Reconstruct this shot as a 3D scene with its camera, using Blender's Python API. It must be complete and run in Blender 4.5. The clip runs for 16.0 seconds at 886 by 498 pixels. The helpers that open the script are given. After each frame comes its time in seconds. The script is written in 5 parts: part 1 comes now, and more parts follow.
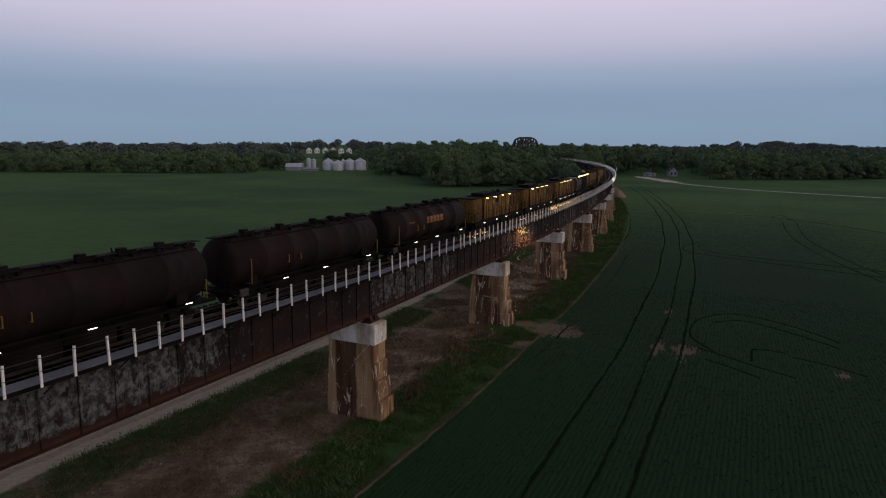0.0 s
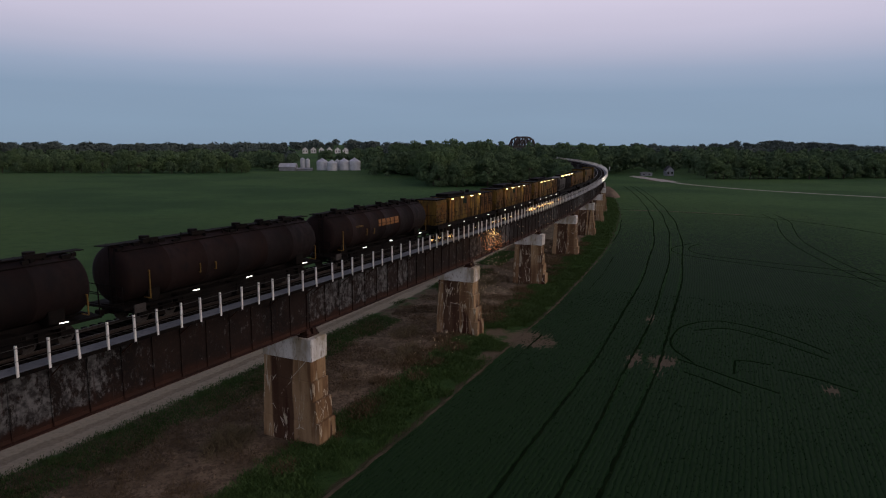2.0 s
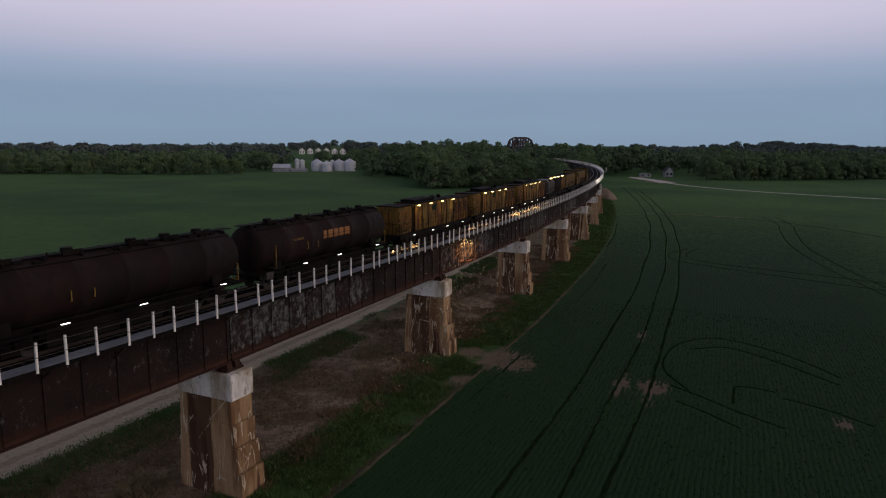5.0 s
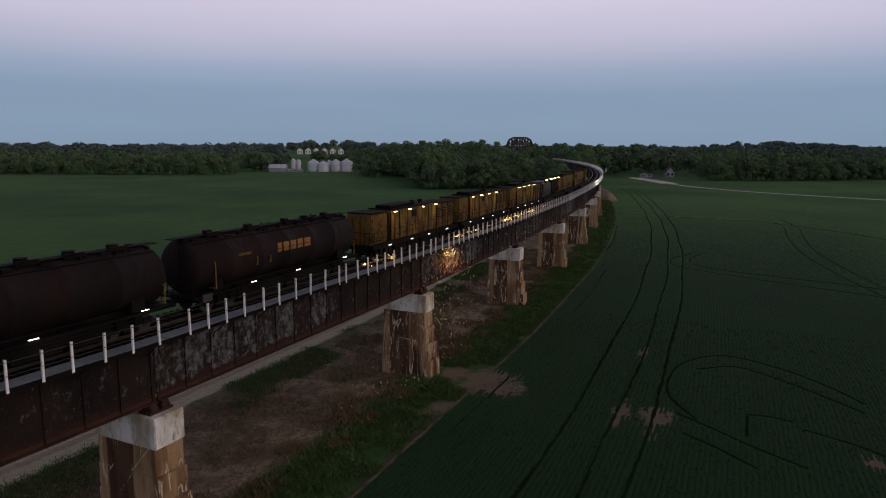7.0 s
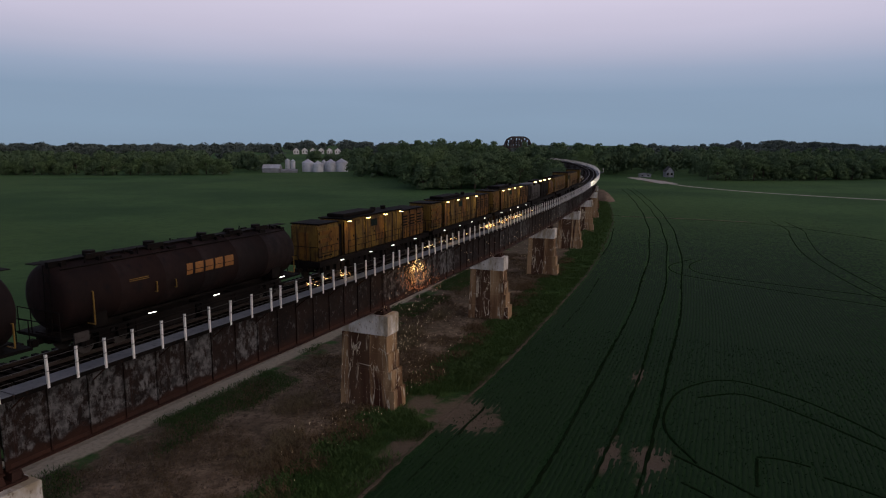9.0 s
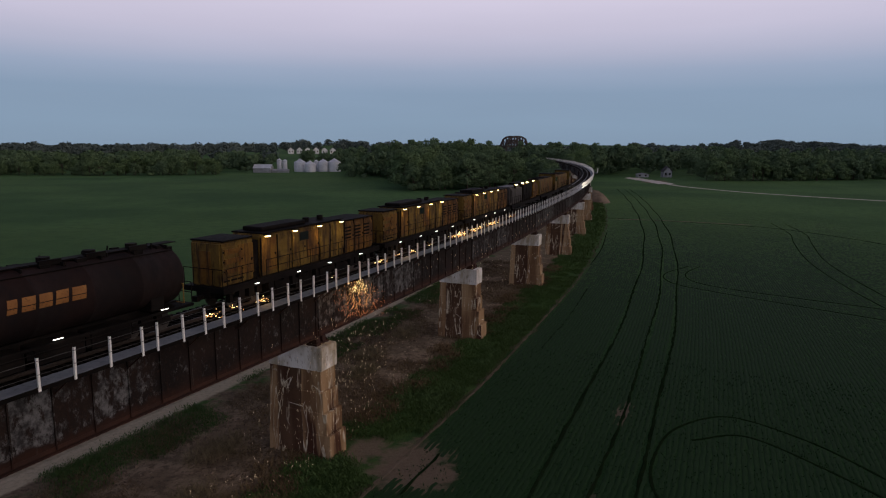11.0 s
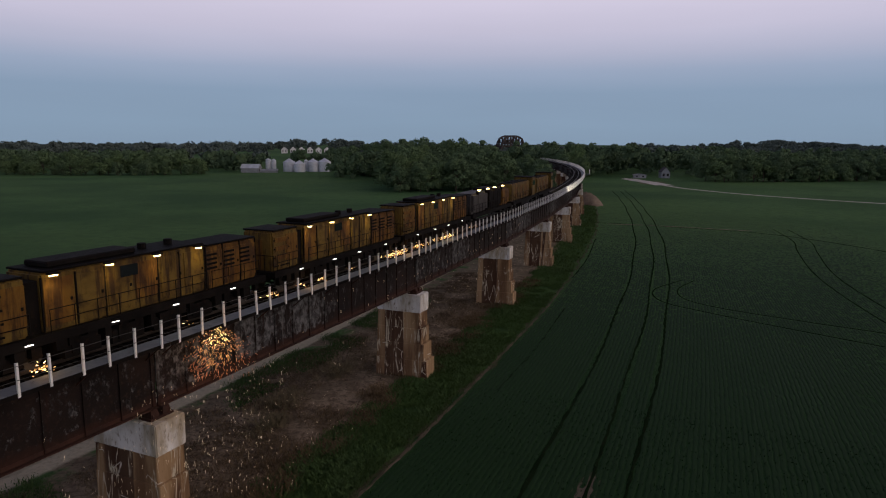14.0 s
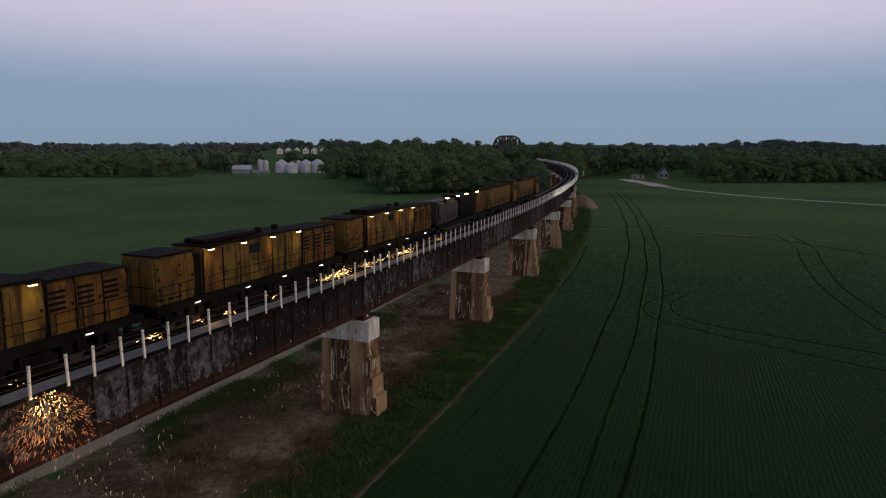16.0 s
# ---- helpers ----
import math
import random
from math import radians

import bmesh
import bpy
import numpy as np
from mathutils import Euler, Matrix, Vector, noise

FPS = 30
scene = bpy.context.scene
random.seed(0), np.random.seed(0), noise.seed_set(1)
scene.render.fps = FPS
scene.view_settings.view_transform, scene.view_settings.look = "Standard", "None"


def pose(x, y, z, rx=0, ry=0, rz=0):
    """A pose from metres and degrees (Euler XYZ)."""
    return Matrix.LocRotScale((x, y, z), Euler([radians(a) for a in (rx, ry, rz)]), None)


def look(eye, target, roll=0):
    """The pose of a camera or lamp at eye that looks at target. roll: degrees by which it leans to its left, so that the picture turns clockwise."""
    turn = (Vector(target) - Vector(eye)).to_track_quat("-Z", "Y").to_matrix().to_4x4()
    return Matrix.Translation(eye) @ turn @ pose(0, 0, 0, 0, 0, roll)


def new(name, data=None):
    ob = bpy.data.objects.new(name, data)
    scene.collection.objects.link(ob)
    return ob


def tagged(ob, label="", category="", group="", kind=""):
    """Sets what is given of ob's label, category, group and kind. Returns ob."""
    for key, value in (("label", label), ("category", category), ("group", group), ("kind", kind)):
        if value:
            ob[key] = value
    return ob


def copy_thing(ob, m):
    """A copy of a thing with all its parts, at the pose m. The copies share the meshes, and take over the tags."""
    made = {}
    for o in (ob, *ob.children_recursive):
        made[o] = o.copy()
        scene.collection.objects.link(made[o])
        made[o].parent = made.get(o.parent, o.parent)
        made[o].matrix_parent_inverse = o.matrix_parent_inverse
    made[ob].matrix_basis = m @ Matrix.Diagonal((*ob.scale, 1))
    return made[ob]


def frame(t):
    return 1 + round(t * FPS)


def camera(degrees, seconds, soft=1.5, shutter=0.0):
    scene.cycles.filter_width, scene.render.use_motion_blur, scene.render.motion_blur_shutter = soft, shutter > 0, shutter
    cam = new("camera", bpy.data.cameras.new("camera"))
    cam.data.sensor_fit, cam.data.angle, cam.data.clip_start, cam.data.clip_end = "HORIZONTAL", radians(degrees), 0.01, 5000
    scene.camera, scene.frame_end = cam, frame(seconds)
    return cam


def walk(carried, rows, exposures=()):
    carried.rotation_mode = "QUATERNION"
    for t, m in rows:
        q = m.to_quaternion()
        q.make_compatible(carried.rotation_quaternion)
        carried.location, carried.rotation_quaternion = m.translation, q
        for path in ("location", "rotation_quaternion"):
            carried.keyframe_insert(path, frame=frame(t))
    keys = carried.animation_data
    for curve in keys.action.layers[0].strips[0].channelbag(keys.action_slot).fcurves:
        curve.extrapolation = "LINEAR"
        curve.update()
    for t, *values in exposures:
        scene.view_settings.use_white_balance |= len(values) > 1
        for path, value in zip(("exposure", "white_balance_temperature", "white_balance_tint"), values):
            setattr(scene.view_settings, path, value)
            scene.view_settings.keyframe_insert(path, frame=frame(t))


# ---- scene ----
cam = camera(68.0, 16.0, soft=1.12)
PATH = [
    (0, (0.627, -0.515, 21.891), (0.999, 1.425, 21.577), 0.5),
    (0.5, (1.696, 0.318, 21.846), (2.07, 2.257, 21.53), 0.5),
    (1, (3.047, 1.385, 21.72), (3.419, 3.325, 21.407), 0.5),
    (1.5, (4.292, 2.35, 21.663), (4.663, 4.29, 21.349), 0.5),
    (2, (5.437, 3.45, 21.635), (5.809, 5.39, 21.321), 0.4),
    (2.5, (6.453, 4.654, 21.56), (6.825, 6.594, 21.246), 0.5),
    (3, (7.37, 5.776, 21.618), (7.741, 7.716, 21.305), 0.4),
    (3.5, (8.107, 6.848, 21.597), (8.479, 8.788, 21.284), 0.5),
    (4, (8.818, 7.79, 21.611), (9.189, 9.731, 21.298), 0.4),
    (6.5, (12.18, 14.39, 21.565), (12.551, 16.331, 21.253), 0.4),
    (7, (13.056, 16.037, 21.565), (13.426, 17.977, 21.253), 0.4),
    (7.5, (13.962, 17.822, 21.532), (14.333, 19.763, 21.219), 0.4),
    (8, (15.038, 19.577, 21.515), (15.408, 21.517, 21.202), 0.3),
    (8.5, (16.16, 21.311, 21.525), (16.53, 23.252, 21.213), 0.3),
    (9, (17.277, 22.98, 21.54), (17.647, 24.921, 21.227), 0.3),
    (11.5, (23.847, 32.565, 21.481), (24.22, 34.505, 21.167), 0.3),
    (12, (25.205, 34.272, 21.488), (25.578, 36.212, 21.174), 0.3),
    (12.5, (26.648, 36.264, 21.456), (27.02, 38.204, 21.141), 0.4),
    (13, (27.917, 38.146, 21.453), (28.29, 40.086, 21.137), 0.3),
    (13.5, (29.187, 40.029, 21.469), (29.56, 41.969, 21.154), 0.4),
    (14, (30.473, 41.876, 21.502), (30.845, 43.815, 21.187), 0.4),
    (14.5, (31.777, 43.563, 21.535), (32.149, 45.502, 21.221), 0.3),
    (15, (33.172, 45.334, 21.583), (33.542, 47.274, 21.27), 0.3),
    (15.5, (34.516, 47.436, 21.681), (34.887, 49.376, 21.367), 0.3),
    (16, (35.754, 49.215, 21.756), (36.126, 51.155, 21.441), 0.3),
]
walk(cam, [(t, look(eye, target, roll)) for t, eye, target, roll in PATH])

# ---- world and light: dusk, the sun just set behind the camera ----
R, CX, CY, A0 = 935.0, -748.59, 607.04, -0.6364      # the track's arc
PIER_STEP = 30.42
TRAIN = 8.5                                          # where the train stands along the arc


def arc(s, n=0.0, z=0.0):
    """World place at s metres along the track, n metres to its outer side."""
    a = A0 + s / R
    return Vector((CX + (R + n) * math.cos(a), CY + (R + n) * math.sin(a), z))


def on_arc(s, n=0.0, z=0.0):
    """Frame with x along the track, y to its inner side and z up."""
    return Matrix.Translation(arc(s, n, z)) @ Matrix.Rotation(A0 + s / R + math.pi / 2, 4, "Z")


def srgb(r, g, b):
    f = lambda c: ((c / 255 + 0.055) / 1.055) ** 2.4 if c > 10 else c / 255 / 12.92
    return (f(r), f(g), f(b), 1.0)


world = bpy.data.worlds.new("dusk_sky")
scene.world = world
world.use_nodes = True
wt = world.node_tree
wt.nodes.clear()
w_out = wt.nodes.new("ShaderNodeOutputWorld")
w_bg = wt.nodes.new("ShaderNodeBackground")
w_co = wt.nodes.new("ShaderNodeTexCoord")
w_sep = wt.nodes.new("ShaderNodeSeparateXYZ")
w_ramp = wt.nodes.new("ShaderNodeValToRGB")
wt.links.new(w_co.outputs["Generated"], w_sep.inputs[0])
wt.links.new(w_sep.outputs["Z"], w_ramp.inputs[0])
SKY = ((0.0, (122, 141, 162)), (0.03, (125, 145, 167)), (0.075, (127, 146, 169)), (0.105, (143, 156, 179)),
       (0.13, (165, 168, 189)), (0.16, (182, 179, 199)), (0.22, (201, 194, 213)), (0.36, (168, 166, 190)),
       (0.55, (100, 108, 136)), (1.0, (56, 66, 92)))
ramp = w_ramp.color_ramp
ramp.elements[0].position, ramp.elements[0].color = SKY[0][0], srgb(*SKY[0][1])
ramp.elements[1].position, ramp.elements[1].color = 1.0, srgb(*SKY[-1][1])
for p, col in SKY[1:-1]:
    ramp.elements.new(p).color = srgb(*col)
# afterglow round the sunset, low in the sky behind the camera
w_dot = wt.nodes.new("ShaderNodeVectorMath")
w_dot.operation = "DOT_PRODUCT"
w_dot.inputs[1].default_value = Vector((0.88, -0.46, 0.14)).normalized()
wt.links.new(w_co.outputs["Generated"], w_dot.inputs[0])
w_glow = wt.nodes.new("ShaderNodeMapRange")
w_glow.interpolation_type = "SMOOTHSTEP"
w_glow.inputs["From Min"].default_value, w_glow.inputs["From Max"].default_value = 0.35, 1.0
wt.links.new(w_dot.outputs["Value"], w_glow.inputs["Value"])
w_add = wt.nodes.new("ShaderNodeMix")
w_add.data_type, w_add.blend_type = "RGBA", "ADD"
w_add.inputs["B"].default_value = (0.8, 0.6, 0.45, 1)
wt.links.new(w_glow.outputs[0], w_add.inputs["Factor"])
wt.links.new(w_ramp.outputs["Color"], w_add.inputs["A"])
# faint streaks of thin cloud
w_map = wt.nodes.new("ShaderNodeMapping")
w_map.inputs["Scale"].default_value = (2.0, 2.0, 14.0)
w_noise = wt.nodes.new("ShaderNodeTexNoise")
w_noise.inputs["Scale"].default_value, w_noise.inputs["Detail"].default_value = 1.6, 4.0
wt.links.new(w_co.outputs["Generated"], w_map.inputs[0])
wt.links.new(w_map.outputs[0], w_noise.inputs["Vector"])
w_var = wt.nodes.new("ShaderNodeMapRange")
w_var.inputs["To Min"].default_value, w_var.inputs["To Max"].default_value = 0.95, 1.05
wt.links.new(w_noise.outputs["Fac"], w_var.inputs["Value"])
w_mul = wt.nodes.new("ShaderNodeVectorMath")
w_mul.operation = "SCALE"
wt.links.new(w_add.outputs["Result"], w_mul.inputs[0])
wt.links.new(w_var.outputs[0], w_mul.inputs["Scale"])
wt.links.new(w_mul.outputs[0], w_bg.inputs["Color"])
w_bg.inputs["Strength"].default_value = 1.16
wt.links.new(w_bg.outputs[0], w_out.inputs[0])


# ---- materials ----
class Nodes:
    """A small writer for one material's node tree."""

    def __init__(self, name):
        self.m = bpy.data.materials.new(name)
        self.m.use_nodes = True
        self.t = self.m.node_tree
        self.bsdf = self.t.nodes["Principled BSDF"]
        self.geo = self.t.nodes.new("ShaderNodeNewGeometry")
        self.obj = self.t.nodes.new("ShaderNodeTexCoord")

    def put(self, socket, value):
        if hasattr(value, "links"):
            self.t.links.new(value, socket)
        else:
            socket.default_value = value

    def math(self, op, a, b=0.0, clamp=False):
        n = self.t.nodes.new("ShaderNodeMath")
        n.operation, n.use_clamp = op, clamp
        self.put(n.inputs[0], a), self.put(n.inputs[1], b)
        return n.outputs[0]

    def span(self, v, lo, hi, a=0.0, b=1.0):
        n = self.t.nodes.new("ShaderNodeMapRange")
        n.interpolation_type = "SMOOTHSTEP"
        self.put(n.inputs["Value"], v)
        for key, x in (("From Min", lo), ("From Max", hi), ("To Min", a), ("To Max", b)):
            n.inputs[key].default_value = x
        return n.outputs[0]

    def place(self, scale=(1, 1, 1), own=False, turn=0.0):
        n = self.t.nodes.new("ShaderNodeMapping")
        n.inputs["Scale"].default_value = scale
        n.inputs["Rotation"].default_value = (0, 0, turn)
        self.t.links.new(self.obj.outputs["Object"] if own else self.geo.outputs["Position"], n.inputs[0])
        return n.outputs[0]

    def noise(self, vec, scale, detail=4.0, rough=0.55, warp=0.0):
        n = self.t.nodes.new("ShaderNodeTexNoise")
        n.inputs["Scale"].default_value, n.inputs["Detail"].default_value = scale, detail
        n.inputs["Roughness"].default_value, n.inputs["Distortion"].default_value = rough, warp
        self.t.links.new(vec, n.inputs["Vector"])
        return n.outputs["Fac"]

    def mix(self, f, a, b):
        n = self.t.nodes.new("ShaderNodeMix")
        n.data_type = "RGBA"
        self.put(n.inputs["Factor"], f)
        self.put(n.inputs["A"], (*a, 1) if isinstance(a, tuple) and len(a) == 3 else a)
        self.put(n.inputs["B"], (*b, 1) if isinstance(b, tuple) and len(b) == 3 else b)
        return n.outputs["Result"]

    def bump(self, h, strength, dist=0.05):
        n = self.t.nodes.new("ShaderNodeBump")
        n.inputs["Strength"].default_value, n.inputs["Distance"].default_value = strength, dist
        self.t.links.new(h, n.inputs["Height"])
        self.t.links.new(n.outputs[0], self.bsdf.inputs["Normal"])

    def done(self, color, rough=0.8, metal=0.0, gloss=0.5):
        self.put(self.bsdf.inputs["Base Color"], (*color, 1) if isinstance(color, tuple) and len(color) == 3 else color)
        self.put(self.bsdf.inputs["Roughness"], rough)
        self.bsdf.inputs["Metallic"].default_value = metal
        self.bsdf.inputs["Specular IOR Level"].default_value = gloss
        return self.m


def worn(name, a, b, c, scale=1.0, rough=0.75, metal=0.0, stretch=(1, 1, 1), own=True, bump=0.2, gloss=0.2):
    """Colour a varied to b in broad patches, with stains c of a finer grain."""
    k = Nodes(name)
    v = k.place(stretch, own)
    big, fine = k.noise(v, 0.6 * scale, 5), k.noise(v, 4.0 * scale, 6, 0.65)
    col = k.mix(k.span(big, 0.35, 0.65), a, b)
    col = k.mix(k.span(fine, 0.52, 0.72), col, c)
    k.bump(fine, bump, 0.02)
    return k.done(col, k.span(fine, 0.2, 0.8, rough - 0.12, min(1.0, rough + 0.12)), metal, gloss)


def glow(name, color, strength):
    k = Nodes(name)
    k.bsdf.inputs["Emission Color"].default_value = (*color, 1)
    k.bsdf.inputs["Emission Strength"].default_value = strength
    return k.done((0.2, 0.2, 0.2), 0.5)


def girder_material():
    """Old brown paint that peels in pale plates on the first half of each span, with rust along the foot."""
    k = Nodes("weathered_girder_paint")
    v = k.place((1, 1, 1))
    own = k.t.nodes.new("ShaderNodeSeparateXYZ")
    k.t.links.new(k.obj.outputs["Object"], own.inputs[0])
    base = k.mix(k.span(k.noise(v, 0.35, 4), 0.35, 0.65), (0.0085, 0.0060, 0.0055), (0.0165, 0.0100, 0.0080))
    fine = k.noise(v, 5.0, 8, 0.7)
    base = k.mix(k.span(fine, 0.5, 0.75), base, (0.034, 0.019, 0.013))
    # each panel between two stiffeners has weathered in its own way
    panel = k.t.nodes.new("ShaderNodeTexWhiteNoise")
    panel.noise_dimensions = "2D"
    spot = k.t.nodes.new("ShaderNodeCombineXYZ")
    info = k.t.nodes.new("ShaderNodeObjectInfo")
    k.put(spot.inputs[0], k.math("FLOOR", k.math("DIVIDE", k.math("SUBTRACT", own.outputs["X"], 0.14), 1.885)))
    k.put(spot.inputs[1], k.math("MULTIPLY", info.outputs["Random"], 17.0))
    k.t.links.new(spot.outputs[0], panel.inputs["Vector"])
    reach = k.math("ADD", own.outputs["X"], k.math("MULTIPLY", k.math("SUBTRACT", k.noise(v, 0.09, 2), 0.5), 18.0))
    worn_half = k.span(reach, 12.0, 17.0, 1.0, 0.12)
    amount = k.math("MULTIPLY", worn_half, k.span(panel.outputs["Value"], 0.0, 1.0, 0.35, 1.0))
    flake = k.noise(k.place((1.3, 1.3, 0.8)), 1.7, 10, 0.75, 0.1)
    peel = k.span(k.math("ADD", flake, k.math("MULTIPLY", amount, 0.17)), 0.56, 0.68)
    zz = k.math("ADD", own.outputs["Z"], k.math("MULTIPLY", k.math("SUBTRACT", k.noise(v, 1.3, 5), 0.5), 0.9))
    # no peel near the top: that dark band paints in the walkway's shade
    peel = k.math("MULTIPLY", peel, k.math("MULTIPLY", k.span(zz, 8.85, 9.05), k.span(zz, 11.2, 11.45, 1.0, 0.0)))
    pale = k.mix(k.span(k.noise(v, 2.6, 7, 0.65), 0.35, 0.65), (0.026, 0.025, 0.025), (0.135, 0.134, 0.133))
    base = k.mix(k.math("MULTIPLY", peel, 0.92), base, pale)
    drip = k.span(k.noise(k.place((3.5, 3.5, 0.12)), 1.0, 5, 0.6), 0.6, 0.7)
    base = k.mix(k.math("MULTIPLY", drip, 0.85), base, (0.022, 0.0095, 0.0065))
    streak = k.span(k.noise(k.place((5.0, 5.0, 0.10)), 0.9, 3, 0.5), 0.68, 0.73)
    base = k.mix(k.math("MULTIPLY", streak, 0.5), base, (0.12, 0.115, 0.105))
    rust = k.span(zz, 8.65, 9.15, 1.0, 0.0)
    base = k.mix(k.math("MULTIPLY", rust, 0.7), base, k.mix(fine, (0.020, 0.0090, 0.0065), (0.050, 0.0195, 0.0115)))
    k.bump(fine, 0.25, 0.02)
    return k.done(base, 0.78, 0.0, 0.12)


def pier_material():
    k = Nodes("stained_pier_concrete")
    v, st = k.place((1, 1, 1)), k.place((1, 1, 0.16))
    col = k.mix(k.span(k.noise(st, 0.8, 5), 0.36, 0.6), (0.13, 0.072, 0.036), (0.31, 0.205, 0.11))
    col = k.mix(k.span(k.noise(st, 0.45, 3, 0.5, 0.6), 0.52, 0.6), col, (0.055, 0.024, 0.014))
    own = k.t.nodes.new("ShaderNodeSeparateXYZ")
    k.t.links.new(k.obj.outputs["Object"], own.inputs[0])
    yy = k.math("ADD", own.outputs["Y"], k.math("MULTIPLY", k.math("SUBTRACT", k.noise(st, 0.7, 4), 0.5), 0.9))
    wet = k.math("MULTIPLY", k.span(yy, -0.8, -0.68), k.span(yy, 1.15, 1.3, 1.0, 0.0))
    col = k.mix(k.math("MULTIPLY", wet, 0.85), col, k.mix(k.noise(st, 1.2, 4), (0.022, 0.010, 0.007), (0.06, 0.026, 0.016)))
    line = k.noise(k.place((1.1, 1.1, 0.13)), 0.95, 3, 0.5, 1.2)
    lime = k.span(k.math("ABSOLUTE", k.math("SUBTRACT", line, 0.5)), 0.005, 0.019, 1.0, 0.0)
    gate = k.span(k.noise(v, 0.5, 3), 0.43, 0.53)
    col = k.mix(k.math("MULTIPLY", lime, gate), col, (0.46, 0.40, 0.29))
    crack = k.t.nodes.new("ShaderNodeTexVoronoi")
    crack.feature = "DISTANCE_TO_EDGE"
    crack.inputs["Scale"].default_value = 0.55
    k.t.links.new(k.place((1, 1, 0.8)), crack.inputs["Vector"])
    cr = k.math("MULTIPLY", k.span(crack.outputs["Distance"], 0.004, 0.012, 1.0, 0.0), k.span(k.noise(v, 0.9, 2), 0.54, 0.62))
    col = k.mix(cr, col, (0.5, 0.45, 0.36))
    fine = k.noise(v, 6.0, 8, 0.7)
    col = k.mix(k.span(fine, 0.55, 0.8), col, (0.10, 0.05, 0.03))
    k.bump(fine, 0.35, 0.03)
    return k.done(col, 0.9, 0.0, 0.1)


def ground_material():
    k = Nodes("bottomland_ground")
    off = k.t.nodes.new("ShaderNodeVectorMath")
    off.operation = "SUBTRACT"
    off.inputs[1].default_value = (CX, CY, 0)
    k.t.links.new(k.geo.outputs["Position"], off.inputs[0])
    ln = k.t.nodes.new("ShaderNodeVectorMath")
    ln.operation = "LENGTH"
    k.t.links.new(off.outputs[0], ln.inputs[0])
    n = k.math("SUBTRACT", ln.outputs["Value"], R)
    v = k.place()
    wav = k.noise(v, 0.22, 5)
    nn = k.math("ADD", n, k.math("MULTIPLY", k.math("SUBTRACT", wav, 0.5), 3.0))
    fine, mid, broad = k.noise(v, 3.0, 8, 0.7), k.noise(v, 0.35, 6, 0.6), k.noise(v, 0.018, 4)
    row = k.math("SINE", k.math("MULTIPLY", n, 2 * math.pi / 0.38))
    field = k.mix(k.span(broad, 0.35, 0.65), (0.037, 0.078, 0.030), (0.067, 0.124, 0.045))
    field = k.mix(k.span(k.noise(k.place((1, 1, 1), turn=0.5), 0.006, 5, 0.6), 0.42, 0.62, 0.0, 0.7), field, (0.075, 0.125, 0.042))
    field = k.mix(k.span(mid, 0.4, 0.75, 0.0, 0.6), field, (0.034, 0.068, 0.027))
    field = k.mix(k.span(k.math("ADD", row, k.math("MULTIPLY", fine, 1.2)), 0.0, 1.4, 0.16, 0.0), field, (0.018, 0.038, 0.015))
    # the field colour is darker beside the bridge and paler on the land beyond it
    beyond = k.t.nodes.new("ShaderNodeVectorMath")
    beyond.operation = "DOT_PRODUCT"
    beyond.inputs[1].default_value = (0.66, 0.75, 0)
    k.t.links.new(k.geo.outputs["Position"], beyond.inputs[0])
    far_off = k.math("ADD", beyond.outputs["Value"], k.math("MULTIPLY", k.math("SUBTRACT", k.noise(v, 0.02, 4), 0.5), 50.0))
    near_mask = k.math("MULTIPLY", k.span(far_off, 70.0, 235.0, 1.0, 0.0), k.span(n, 2.0, 6.0))
    near_field = k.mix(k.span(k.noise(v, 0.08, 5), 0.38, 0.62), (0.0120, 0.0310, 0.0104), (0.0180, 0.0425, 0.0142))
    field = k.mix(near_mask, field, near_field)
    soil = k.mix(k.span(mid, 0.35, 0.65), (0.125, 0.088, 0.058), (0.215, 0.155, 0.104))
    soil = k.mix(k.span(k.noise(v, 1.1, 6, 0.7), 0.46, 0.62, 0.0, 0.8), soil, (0.078, 0.053, 0.036))
    soil = k.mix(k.span(fine, 0.48, 0.7), soil, (0.055, 0.037, 0.026))
    grass = k.mix(k.span(mid, 0.35, 0.65), (0.028, 0.060, 0.018), (0.050, 0.088, 0.025))
    grass = k.mix(k.span(fine, 0.5, 0.75), grass, (0.016, 0.026, 0.009))
    road = k.mix(k.span(fine, 0.4, 0.7), (0.36, 0.295, 0.205), (0.26, 0.21, 0.142))
    col = k.mix(k.span(nn, -21.5, -20.0), field, grass)
    nr = k.math("ADD", n, k.math("MULTIPLY", k.math("SUBTRACT", k.noise(v, 0.5, 4), 0.5), 1.1))
    col = k.mix(k.span(nr, -17.6, -17.1), col, road)
    hump = k.math("ABSOLUTE", k.math("ADD", nr, 14.9))
    col = k.mix(k.span(hump, 0.25, 0.6, 0.45, 0.0), col, soil)
    col = k.mix(k.span(nr, -13.1, -12.6), col, k.mix(k.span(mid, 0.45, 0.6), soil, grass))
    col = k.mix(k.span(nn, -12.0, -10.0), col, soil)
    col = k.mix(k.span(nn, 0.6, 2.2), col, grass)
    col = k.mix(k.span(nn, 6.7, 7.0, 0.0, 0.8), col, (0.06, 0.042, 0.03))
    col = k.mix(k.span(nn, 7.15, 7.5), col, field)
